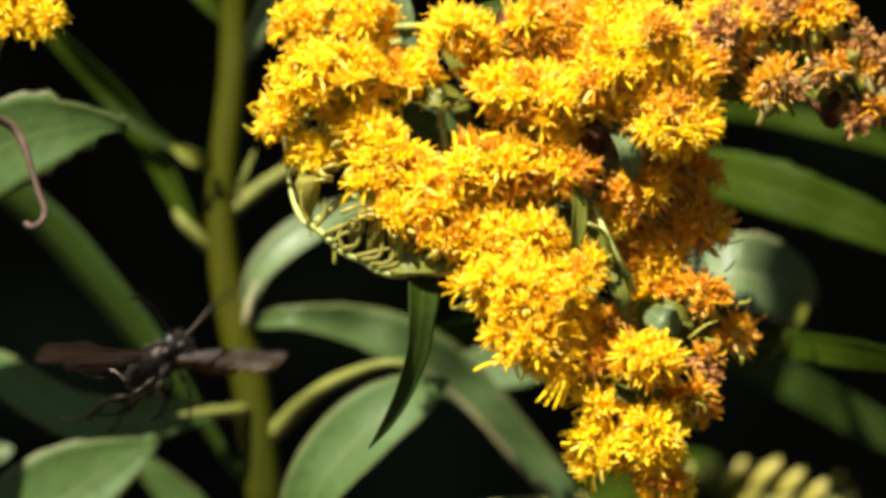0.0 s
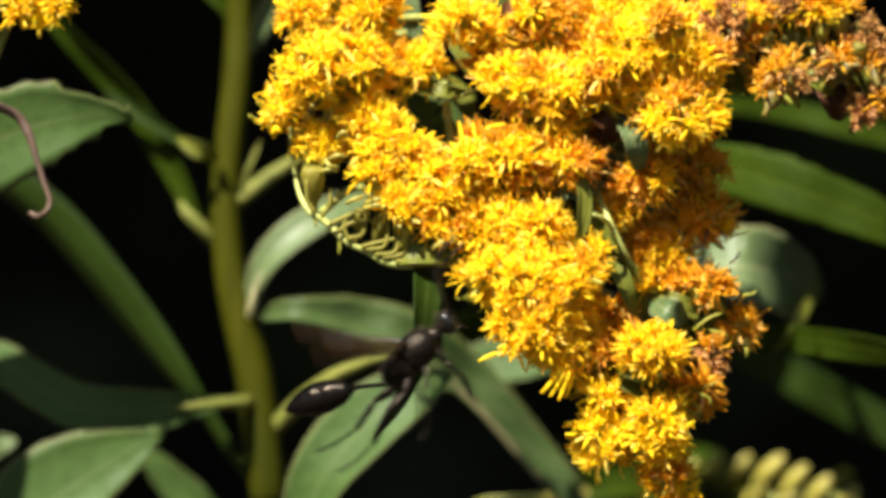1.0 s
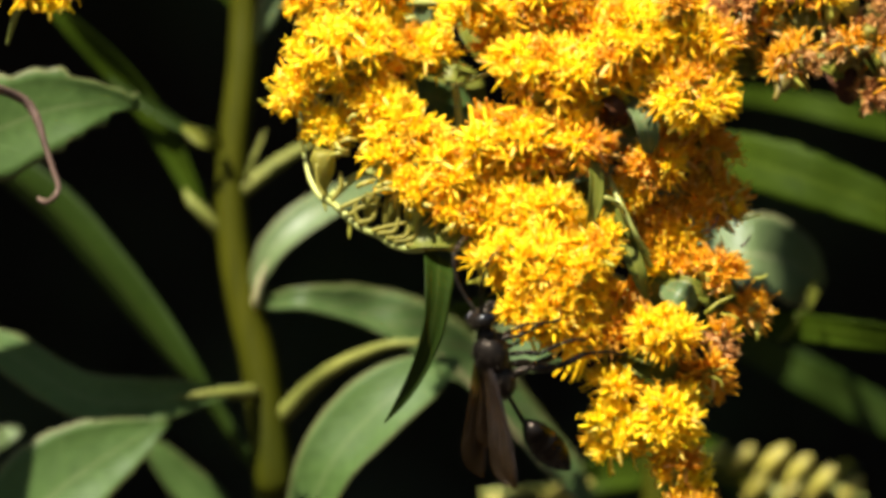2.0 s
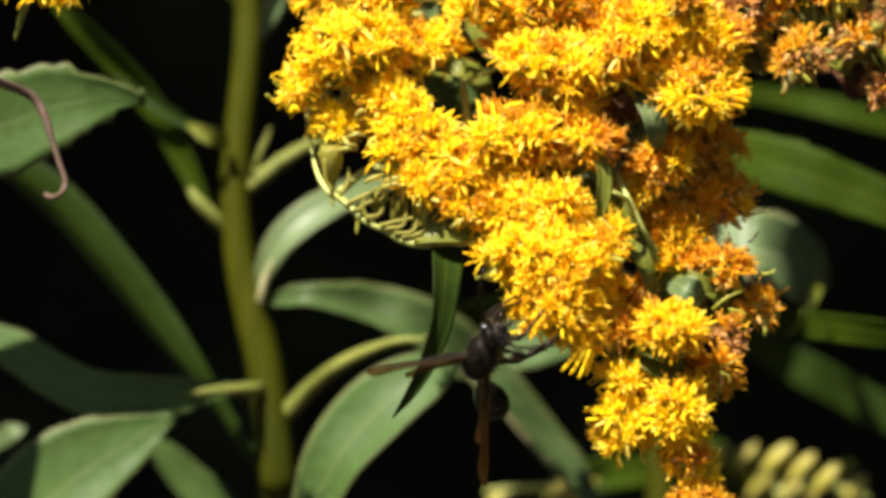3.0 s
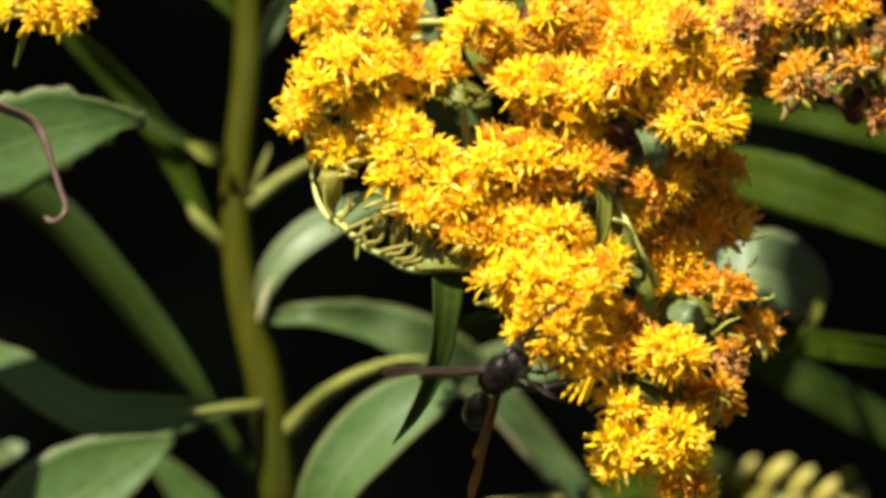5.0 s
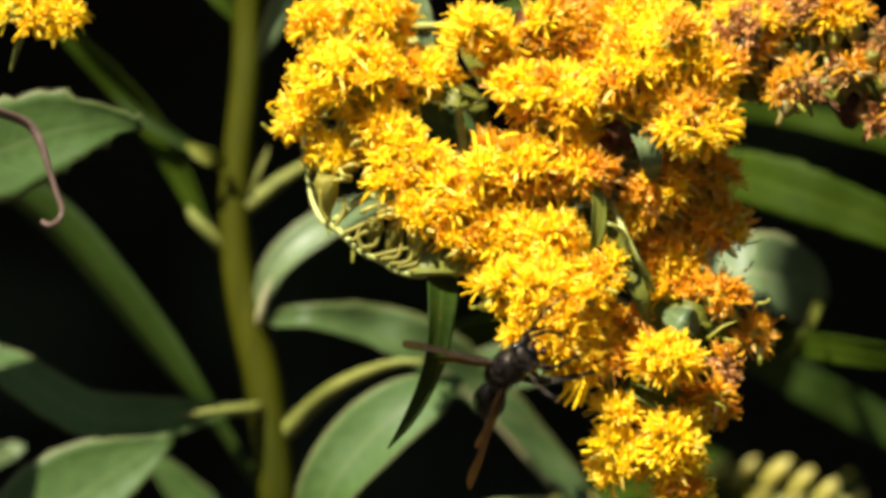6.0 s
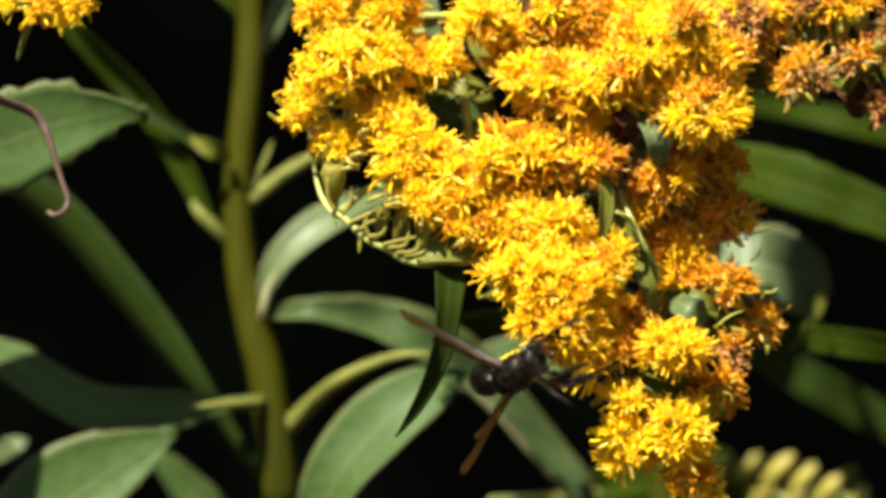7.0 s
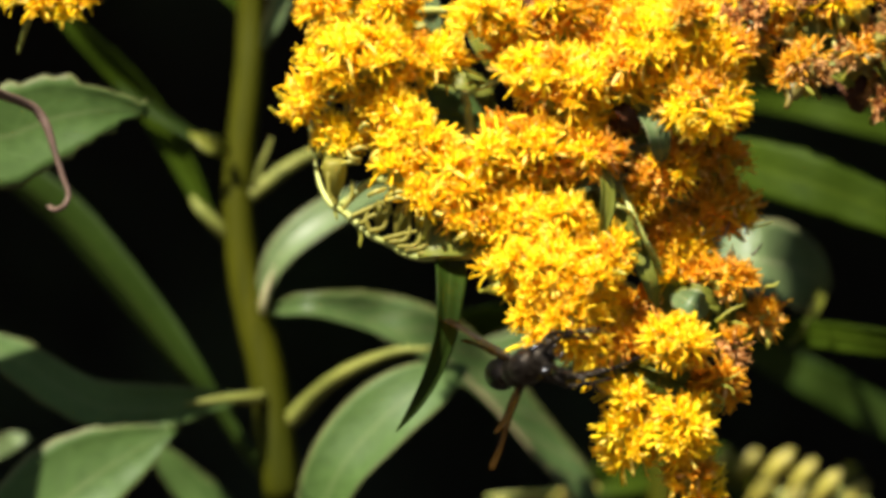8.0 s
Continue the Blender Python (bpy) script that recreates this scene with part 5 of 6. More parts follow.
def left_goldenrod():
    base = Vector((-0.074, -0.016, 0.0))
    g = thing("goldenrod", base, "goldenrod with a serrated leaf, dry strand and yellow flower spray", "flowering plant", "goldenrod plants")
    stalk(g, [(-74, -16, -1000, 2.4), (-74, -17, -400, 2.2), (-71.9, -17, -27.0, 1.53), (-71.5, -18, 8.3, 1.47), (-71.1, -18, 25.9, 1.17), (-68.8, -19, 31.4, 0.94), (-60.5, -20, 32.5, 0.70), (-51.7, -20, 31.4, 0.58), (-46.0, -18, 29.4, 0.47), (-43.9, -14, 26.3, 0.35)], STEM, "stem", "green stem", 12, 60, 0.05)
    # Root part beyond the view is widened to shade the dull leaf below.
    blade(g, [(-75.8, -17, 22.7, 0.35, 0.35), (-68.9, 12, 18.1, 4.87, 14.61), (-61.2, 16, 13.4, 5.26, 12.24), (-55.1, 16, 11.0, 5.51, 7.34), (-50.2, 16, 10.4, 5.38, 5.51), (-47.2, 16, 11.4, 4.65, 4.77), (-44.1, 16, 12.5, 4.04, 4.28), (-41.1, 16, 13.1, 3.06, 3.06), (-38.1, 17, 13.5, 1.59, 1.72), (-35.6, 18, 13.3, 0.49, 0.55), (-34.3, 19, 13.2, 0.06, 0.06)], LEAF, -6, 0.2, 1.5, 31, "broad serrated grey-green leaf")
    blade(g, [(-72.1, -16, -44.6, 0.35, 0.35), (-59.5, 10, -41.9, 2.43, 2.43), (-52.7, 20, -37.3, 3.94, 3.94), (-48.0, 26, -33.1, 4.34, 5.45), (-44.4, 28, -29.7, 4.47, 6.08), (-40.7, 29, -26.8, 4.1, 5.59), (-37.3, 29, -24.5, 3.11, 3.85), (-34.2, 30, -22.7, 1.74, 1.99), (-32.2, 30, -21.7, 0.62, 0.62), (-31.3, 31, -21.4, 0.06, 0.06)], LEAF, 6, 0.2, 0.5, 32, "broad grey-green sunlit leaf")
    blade(g, [(-34.8, 50, -22.8, 0.25, 0.25), (-33.1, 50, -25.2, 1.27, 1.27), (-30.5, 51, -28.2, 1.79, 1.79), (-27.0, 52, -31.4, 1.92, 1.92), (-23.5, 53, -34.9, 0.26, 0.26)], LEAF, 35, 0.3, 0.0, 33)
    blade(g, [(-55.3, 50, -26.0, 0.19, 0.19), (-52.0, 48, -24.1, 0.89, 0.89), (-49.7, 46, -22.9, 0.95, 0.95), (-48.3, 46, -22.4, 0.19, 0.19)], LEAF_PALE, 20, 0.2, 0.0, 37)
    stalk(g, [(-71.1, -18, 19.2, 0.53), (-60.9, -12, 17.7, 0.53), (-53.0, -4, 16.0, 0.54), (-49.7, 2, 14.6, 0.54), (-47.4, 5, 13.8, 0.54), (-45.9, 6, 12.9, 0.54), (-44.8, 6, 11.0, 0.48), (-44.0, 6, 8.4, 0.36), (-43.2, 6, 5.9, 0.3), (-42.6, 6, 4.1, 0.3), (-43.0, 6, 2.9, 0.3), (-44.0, 7, 2.4, 0.3), (-44.8, 8, 2.8, 0.24)], DRY, "dry_strand", "curled dry brown strand", 8, 60)
    stalk(g, [(-45.9, -9, 23.8, 0.53), (-46.8, -9, 20.8, 0.36), (-47.5, -8, 18.5, 0.18)], PETIOLE, "bract", "", 8, 10)
    spray(g, (-45.8, -11, 29.6), (-45.9, -11, 25.6), (3.6, 3, 3.0), 0, 6, [F, O], 51)
    spray(g, (-45.8, -11, 29.6), (-42.1, -11, 24.6), (2.8, 3, 2.4), 0, 6, [F], 52)
    spray(g, (-45.8, -11, 29.6), (-42.9, -10, 27.9), (4.2, 3, 2.6), 0, 6, [F], 53)


def bud_mesh(seed):
    rnd = random.Random(seed)
    bm = bmesh.new()
    tube(bm, [(0, 0, -1.5, 0.25), (0, 0, 0, 0.5), (0, 0, 1.4, 0.95), (0, 0, 3.0, 1.1), (0, 0, 4.6, 0.8), (0, 0, 5.6, 0.25)], 16, 18, conv=own, ridges=0.07)
    me = bpy.data.meshes.new("bud")
    bm.to_mesh(me)
    bm.free()
    for f in me.polygons:
        f.use_smooth = True
    me.materials.append(BUD)
    return me


def budding_goldenrod():
    base = Vector((0.045, 0.10, 0.0))
    g = thing("goldenrod", base, "low goldenrod shoot with pale yellow-green closed buds", "flowering plant", "goldenrod plants")
    stalk(g, [(45, 100, -1000, 2.4), (45, 95, -300, 2.0), (47.4, 82, -50.2, 1.46), (43.7, 74, -36.6, 1.11), (36.8, 68, -29.9, 0.85), (28.3, 64, -26.5, 0.58), (21.7, 62, -25.8, 0.32)], STEM, "stem", "green stem", 12, 50, 0.05)
    stalk(g, [(36.8, 68, -29.9, 0.59), (42.1, 68, -28.6, 0.46), (47.9, 68, -30.5, 0.33)], STALK, "side_branch", "", 8, 12)
    stalk(g, [(28.3, 64, -26.5, 0.45), (19.1, 62, -28.4, 0.45), (10.7, 60, -29.0, 0.32), (3.6, 60, -29.6, 0.26)], STALK, "side_branch", "", 8, 14)
    meshes = [bud_mesh(s) for s in (1, 2, 3)]
    rnd = random.Random(9)
    spots = [((35.4, 62, -27.4), 0.84), ((38.4, 61, -28.6), 0.8), ((41.2, 61, -29.8), 0.8), ((44.2, 62, -31.0), 0.78), ((32.2, 66, -26.9), 0.7), ((29.2, 68, -27.0), 0.7), ((26.4, 68, -27.6), 0.66), ((34.2, 66, -30.0), 0.7), ((37.4, 66, -31.4), 0.7),
             ((12.9, 59, -31.0), 0.8), ((10.1, 59, -31.8), 0.8), ((3.0, 60, -33.2), 0.8)]
    for p, size in spots:
        way = Vector((rnd.uniform(0.5, 0.7), -0.2, rnd.uniform(0.55, 0.7))).normalized()
        m = g.matrix_basis.inverted() @ facing(mm(p), way, rnd.uniform(0, 6), size)
        link("bud", rnd.choice(meshes), g, "", m)
    blade(g, [(29.0, 66, -29.2, 0.39, 0.39), (25.7, 64, -26.5, 1.94, 1.94), (21.1, 62, -26.4, 2.59, 2.59), (16.5, 60, -27.7, 1.94, 1.94), (13.3, 60, -29.6, 0.26, 0.26)], LEAF_FRESH, 0, 0.3, 0.0, 41)
    blade(g, [(35.6, 70, -31.9, 0.39, 0.39), (32.4, 70, -28.0, 2.22, 2.22), (29.1, 70, -25.4, 1.96, 1.96), (26.5, 70, -23.4, 0.26, 0.26)], LEAF_FRESH, -30, 0.3, 0.0, 42)


GOLDENROD, LOWER_SPRAY, SPRAY_AT = front_goldenrod()
right_goldenrod()
left_goldenrod()
budding_goldenrod()


# ---- the wasp: forward +x, left +y, back +z; millimetres about the middle of the thorax ----
def wasp():
    w = thing("wasp", (0, 0, HEIGHT), "slender black thread-waisted wasp with smoky brown wings", "wasp")
    here = Matrix.Identity(4)
    bm = bmesh.new()
    blob(bm, (0.7, 0, 0.15), (2.4, 1.95, 1.9), 12, 18)
    blob(bm, (-2.2, 0, -0.1), (2.1, 1.75, 1.7), 12, 18)
    blob(bm, (2.8, 0, 0.0), (1.1, 1.15, 1.05), 10, 16)
    blob(bm, (1.5, 0, -1.0), (1.5, 1.0, 0.9), 10, 14)
    blob(bm, (-0.8, 0, -1.0), (1.5, 1.0, 0.8), 10, 14)
    blob(bm, (-0.75, 0, 1.4), (0.7, 0.9, 0.42), 8, 12)
    part("thorax", bm, CHITIN_DULL, w, "black hairy thorax", here)
    bm = bmesh.new()
    rnd = random.Random(3)
    for _ in range(480):
        d = Vector((rnd.gauss(0, 1), rnd.gauss(0, 1), rnd.gauss(0.2, 1))).normalized()
        c, r = rnd.choice((((0.7, 0, 0.15), (2.4, 1.95, 1.9)), ((-2.2, 0, -0.1), (2.1, 1.75, 1.7)), ((1.5, 0, -1.0), (1.5, 1.0, 0.9)), ((4.75, 0, 0.05), (0.95, 1.6, 1.3))))
        p = Vector(c) + Vector((d.x * r[0], d.y * r[1], d.z * r[2]))
        way = (d + Vector((-0.4, rnd.uniform(-.3, .3), rnd.uniform(-.3, .3)))).normalized()
        s = way.orthogonal().normalized() * 0.045
        u = way.cross(s).normalized() * 0.045
        q = p + way * rnd.uniform(0.35, 0.7)
        vs = [bm.verts.new(v / 1000) for v in (p + s, p - s * 0.5 + u, p - s * 0.5 - u, q)]
        for a, b in ((0, 1), (1, 2), (2, 0)):
            bm.faces.new((vs[a], vs[b], vs[3]))
    tagged(part("hair", bm, FUZZ, w, "short dark brown hair", here), kind="stuff")
    # head
    bm = bmesh.new()
    blob(bm, (4.75, 0, 0.05), (0.95, 1.6, 1.3), 12, 18)
    blob(bm, (5.35, 0, -0.5), (0.55, 0.85, 0.65), 8, 12)
    blob(bm, (3.8, 0, 0.0), (0.5, 0.5, 0.5), 8, 10)
    head = part("head", bm, CHITIN_DULL, w, "broad black head", here)
    for s in (1, -1):
        bm = bmesh.new()
        blob(bm, (4.95, s * 1.28, 0.15), (0.68, 0.48, 1.08), 10, 14)
        part("eye", bm, EYE, head, "glossy dark compound eye", here)
        bm = bmesh.new()
        tube(bm, [(5.5, s * 0.6, -1.0, 0.22), (5.85, s * 0.55, -1.5, 0.19), (5.95, s * 0.1, -1.95, 0.05)], 6, 8, conv=own)
        part("mandible", bm, CHITIN, head, "", here)
    # antennae
    antennae = []
    for s in (1, -1):
        bm = bmesh.new()
        tube(bm, [(0, 0, 0, 0.22), (0.4, s * 0.2, 0.6, 0.22), (0.6, s * 0.7, 1.7, 0.19), (1.3, s * 1.5, 3.9, 0.2), (3.0, s * 2.0, 5.7, 0.19), (5.3, s * 2.1, 6.3, 0.12)], 8, 33, conv=own)
        antennae.append(part("antenna", bm, CHITIN_DULL, w, "curved black antenna", pose(0.0053, s * 0.0006, 0.0004)))
    # waist and abdomen
    bm = bmesh.new()
    tube(bm, [(0.3, 0, 0, 0.42), (-0.5, 0, 0.0, 0.26), (-1.8, 0, 0.25, 0.24), (-3.2, 0, 0.45, 0.28), (-3.9, 0, 0.42, 0.5)], 10, 20, conv=own)
    abdomen = part("waist", bm, CHITIN, w, "thread-thin black waist", pose(-0.0041, 0, -0.0004))
    bm = bmesh.new()
    rings = [(-3.6, 0.4), (-4.4, 0.95), (-5.3, 1.4), (-5.32, 1.34), (-6.7, 1.68), (-6.75, 1.68), (-6.77, 1.6), (-7.9, 1.66), (-8.05, 1.64), (-8.07, 1.56),
             (-9.1, 1.4), (-9.2, 1.34), (-9.22, 1.26), (-10.0, 0.98), (-10.05, 0.9), (-10.7, 0.5), (-11.1, 0.15)]
    rows = []
    for x, r in rings:
        rows.append([bm.verts.new((x / 1000, 1.06 * r * math.cos(a) / 1000, (0.38 + r * math.sin(a) * 1.06 - 0.02 * (x + 6) ** 2 * 0.5) / 1000)) for a in (2 * math.pi * j / 20 for j in range(20))])
    for a, b in zip(rows, rows[1:]):
        for j in range(20):
            bm.faces.new((a[j], a[(j + 1) % 20], b[(j + 1) % 20], b[j]))
    bm.faces.new(rows[0])
    bm.faces.new(rows[-1])
    part("gaster", bm, CHITIN, abdomen, "glossy black ringed abdomen", here)
    # wings
    wings = {}
    for side, s in (("left", 1), ("right", -1)):
        for name, length, chord, hx in (("forewing", 13.4, 3.1, 0.3), ("hindwing", 9.0, 2.2, -0.7)):
            bm = bmesh.new()
            n, k = 22, 7
            top = []
            for i in range(n + 1):
                t = i / n
                wide = chord * (0.20 + 0.95 * t ** 0.8 - 0.15 * t) * (1 - max(0, (t - 0.72) / 0.28) ** 2.2 * 0.96)
                lead = 0.30 * math.sin(math.pi * t) - 0.5 * max(0, t - 0.7) ** 2 * 4
                row = []
                for j in range(k + 1):
                    u = j / k
                    z = 0.18 * math.sin(u * 7.0) * (1 - 0.3 * t) - 0.25 * t * t + 0.10 * math.sin(9 * t + 3 * u)
                    row.append(Vector((lead - wide * u, s * (0.3 + t * length), z)))
                top.append(row)
            up = [[bm.verts.new((p + Vector((0, 0, 0.02))) / 1000) for p in row] for row in top]
            dn = [[bm.verts.new((p - Vector((0, 0, 0.02))) / 1000) for p in row] for row in top]
            for i in range(n):
                for j in range(k):
                    bm.faces.new((up[i][j], up[i + 1][j], up[i + 1][j + 1], up[i][j + 1]))
                    bm.faces.new((dn[i][j], dn[i][j + 1], dn[i + 1][j + 1], dn[i + 1][j]))
                for j in (0, k):
                    bm.faces.new((up[i][j], up[i + 1][j], dn[i + 1][j], dn[i][j]))
            for i in (0, n):
                for j in range(k):
                    bm.faces.new((up[i][j], up[i][j + 1], dn[i][j + 1], dn[i][j]))
            ob = part(name, bm, WING, w, "smoky brown translucent wing", Matrix.Identity(4))
            for j0, j1, t1, r in ((0, 0, 0.97, 0.12), (1, 1, 0.8, 0.07), (2, 4, 0.9, 0.06), (3, 6, 0.75, 0.06)):
                pts = []
                for i in range(0, int(n * t1) + 1, 3):
                    j = j0 + (j1 - j0) * i / (n * t1)
                    a, b = top[i][int(j)], top[i][min(int(j) + 1, k)]
                    p = a.lerp(b, j - int(j))
                    pts.append((*p, r * (1 - 0.5 * i / n)))
                bm = bmesh.new()
                tube(bm, pts, 5, 24, conv=own)
                part("vein", bm, VEIN, ob, "", here)
            wings[side, name] = ob
    # legs, each bent at its joints, about the hip
    legs = {}
    shapes = {"fore": ((2.2, 0.8, -1.1), [(0, 0, 0), (0.6, 0.7, -1.3), (1.3, 1.3, -2.2), (2.6, 1.2, -3.6), (3.0, 1.0, -5.2), (3.5, 0.9, -6.2)]),
              "mid": ((0.3, 0.9, -1.4), [(0, 0, 0), (-0.5, 1.2, -1.2), (-1.3, 2.2, -2.3), (-1.9, 2.3, -4.6), (-2.6, 2.2, -6.2), (-3.4, 2.1, -7.0)]),
              "hind": ((-1.9, 0.9, -1.2), [(0, 0, 0), (-1.1, 1.0, -1.3), (-3.8, 1.7, -2.3), (-6.4, 1.8, -4.7), (-8.9, 1.7, -5.6), (-10.9, 1.6, -5.9)])}
    for s in (1, -1):
        for kind, (hip, joints) in shapes.items():
            bm = bmesh.new()
            pts = [Vector((x, s * y, z)) for x, y, z in joints]
            big = 1.2 if kind == "hind" else 0.75
            for a, b, r0, r1, r2 in ((0, 1, 0.34, 0.4, 0.26), (1, 2, 0.28, 0.46, 0.24), (2, 3, 0.24, 0.32, 0.27)):
                m = pts[a].lerp(pts[b], 0.45)
                tube(bm, [(*pts[a], r0 * big), (*m, r1 * big), (*pts[b], r2 * big)], 8, 8, conv=own)
            leg = part("leg", bm, CHITIN_DULL, w, "jointed black leg", Matrix.Translation(Vector((hip[0], s * hip[1], hip[2])) / 1000))
            bm = bmesh.new()
            line = [pts[3].lerp(pts[4], i / 4) for i in range(4)] + [pts[4].lerp(pts[5], i / 4) for i in range(5)]
            way = (pts[5] - pts[4]).normalized()
            beads = []
            for a, b in zip(line, line[1:]):
                beads += [(*a, 0.13), (*a.lerp(b, 0.75), 0.2)]
            beads += [(*line[-1], 0.12), (*(line[-1] + way * 0.35 + Vector((0, s * 0.2, -0.1))), 0.03)]
            tube(bm, beads, 6, 48, conv=own)
            part("foot", bm, CHITIN_DULL, leg, "", here)
            legs[kind, s] = (leg, Vector((hip[0], s * hip[1], hip[2])) / 1000)
    return w, abdomen, antennae, wings, legs


WASP, ABDOMEN, ANTENNAE, WINGS, LEGS = wasp()


# ---- what moves ----
def flown(x, y, z, heading, roll, yaw):
    """The wasp's pose: millimetres about the middle of the flowers; heading is its climb, roll turns its back to the viewer, yaw its nose."""
    return Matrix.Translation(mm((x, y, z))) @ Matrix.Rotation(radians(-heading), 4, "Y") @ Matrix.Rotation(radians(yaw), 4, "Z") @ Matrix.Rotation(radians(roll), 4, "X")


def winged(side, name, sweep, lift, pitch, twist):
    s = 1 if side == "left" else -1
    hinge = Vector((0.6 if name == "forewing" else -0.2, s * 0.9, 0.95 if name == "forewing" else 0.8)) / 1000
    rot = lambda a, ax: Matrix.Rotation(radians(a), 4, ax)
    return Matrix.Translation(hinge) @ rot(pitch, "Y") @ rot(s * lift, "X") @ rot(s * sweep, "Z") @ rot(twist, "Y")


def turned(at, pitch, yaw=0, roll=0):
    rot = lambda a, ax: Matrix.Rotation(radians(a), 4, ax)
    return Matrix.Translation(at) @ rot(pitch, "Y") @ rot(yaw, "Z") @ rot(roll, "X")


def motions():
    walk(WASP, [
        (0, flown(-30.31, -9.00, -12.24, 41.4, -20.0, -42.0)),
        (0.1, flown(-27.56, -9.00, -10.62, 45.0, -5.0, -28.0)),
        (0.2, flown(-24.79, -9.00, -9.30, 30.7, 12.0, -5.0)),
        (0.3, flown(-21.78, -9.00, -10.57, 32.9, 12.0, 0.0)),
        (0.4, flown(-20.21, -9.00, -12.40, 35.9, 12.0, 0.0)),
        (0.5, flown(-19.19, -9.00, -13.90, 28.8, 12.0, 0.0)),
        (0.6, flown(-16.44, -9.00, -15.14, 28.1, 12.0, 0.0)),
        (0.7, flown(-14.27, -9.00, -15.78, 32.8, 12.0, 0.0)),
        (0.8, flown(-11.46, -9.00, -15.24, 29.2, 12.0, 0.0)),
        (0.9, flown(-7.47, -9.00, -12.61, 39.3, 12.0, 0.0)),
        (1, flown(-3.60, -9.00, -12.06, 42.9, 12.0, 0.0)),
        (1.1, flown(0.03, -9.00, -12.67, 61.1, 12.0, 0.0)),
        (1.2, flown(1.90, -6.70, -13.80, 101.4, 12.0, 0.0)),
        (1.3, flown(1.84, -7.40, -14.29, 104.5, 12.0, 0.0)),
        (1.4, flown(2.62, -8.10, -15.12, 109.2, 12.0, 0.0)),
        (1.5, flown(3.99, -8.80, -15.36, 114.8, 12.0, 0.0)),
        (1.6, flown(3.86, -9.50, -15.64, 110.9, 12.0, 0.0)),
        (1.7, flown(3.99, -10.20, -15.29, 112.9, 12.0, 0.0)),
        (2.2, flown(3.00, -15.00, -14.40, 92.0, 46.0, -32.0)),
        (2.8, flown(1.86, -15.00, -15.04, 61.4, 84.0, -57.8)),
        (3, flown(1.53, -15.00, -14.40, 60.8, 84.0, -58.5)),
        (3.5, flown(3.08, -15.00, -14.60, 70.9, 84.0, -53.5)),
        (4, flown(0.53, -15.00, -12.50, 67.1, 84.0, -52.2)),
        (4.5, flown(2.2, -15.00, -14.3, 44.2, 84.0, -56.5)),
        (4.7, flown(2.7, -15.00, -13.97, 39.5, 84.0, -62.9)),
        (5.8, flown(4.61, -15.00, -12.65, 39.1, 84.0, -65.1)),
        (6, flown(4.71, -15.00, -12.39, 38.7, 84.0, -62.2)),
        (6.5, flown(4.98, -15.00, -13.13, 39.5, 84.0, -62.9)),
        (7, flown(4.63, -15.00, -14.20, 38.9, 84.0, -61.1)),
        (7.5, flown(4.53, -15.00, -13.51, 32.2, 84.0, -65.0)),
        (8, flown(5.52, -15.00, -14.20, 30.5, 84.0, -66.5)),
    ])
    waist = Vector((-4.1, 0, -0.4)) / 1000
    walk(ABDOMEN, [
        (0, turned(waist, 51.2, 0.0)),
        (0.1, turned(waist, 49.8, 0.0)),
        (0.2, turned(waist, 25.1, 0.0)),
        (0.3, turned(waist, 28.2, 0.0)),
        (0.4, turned(waist, 26.6, 0.0)),
        (0.5, turned(waist, 16.2, 0.0)),
        (0.6, turned(waist, 18.0, 0.0)),
        (0.7, turned(waist, 22.0, 0.0)),
        (0.8, turned(waist, 15.7, 0.0)),
        (0.9, turned(waist, 24.6, 0.0)),
        (1, turned(waist, 27.9, 0.0)),
        (1.1, turned(waist, 51.1, 0.0)),
        (1.2, turned(waist, 62.0, 0.0)),
        (1.3, turned(waist, 32.1, 0.0)),
        (1.4, turned(waist, -13.1, 0.0)),
        (1.5, turned(waist, -16.4, 0.0)),
        (1.6, turned(waist, -23.6, 0.0)),
        (1.7, turned(waist, -17.7, 0.0)),
        (2.2, turned(waist, -28.0, 8.0)),
        (2.8, turned(waist, -23.9, 23.1)),
        (3, turned(waist, -20.7, 25.1)),
        (3.5, turned(waist, -12.2, 13.7)),
        (4, turned(waist, -2.2, 31.2)),
        (4.5, turned(waist, -19.0, 5.5)),
        (4.7, turned(waist, -10.5, 12.9)),
        (5.8, turned(waist, -3.9, 16.7)),
        (6, turned(waist, -14.4, 12.4)),
        (6.5, turned(waist, -9.9, 1.6)),
        (7, turned(waist, -22.3, -11.6)),
        (7.5, turned(waist, -13.3, -8.8)),
        (8, turned(waist, -17.6, -5.4)),
    ])
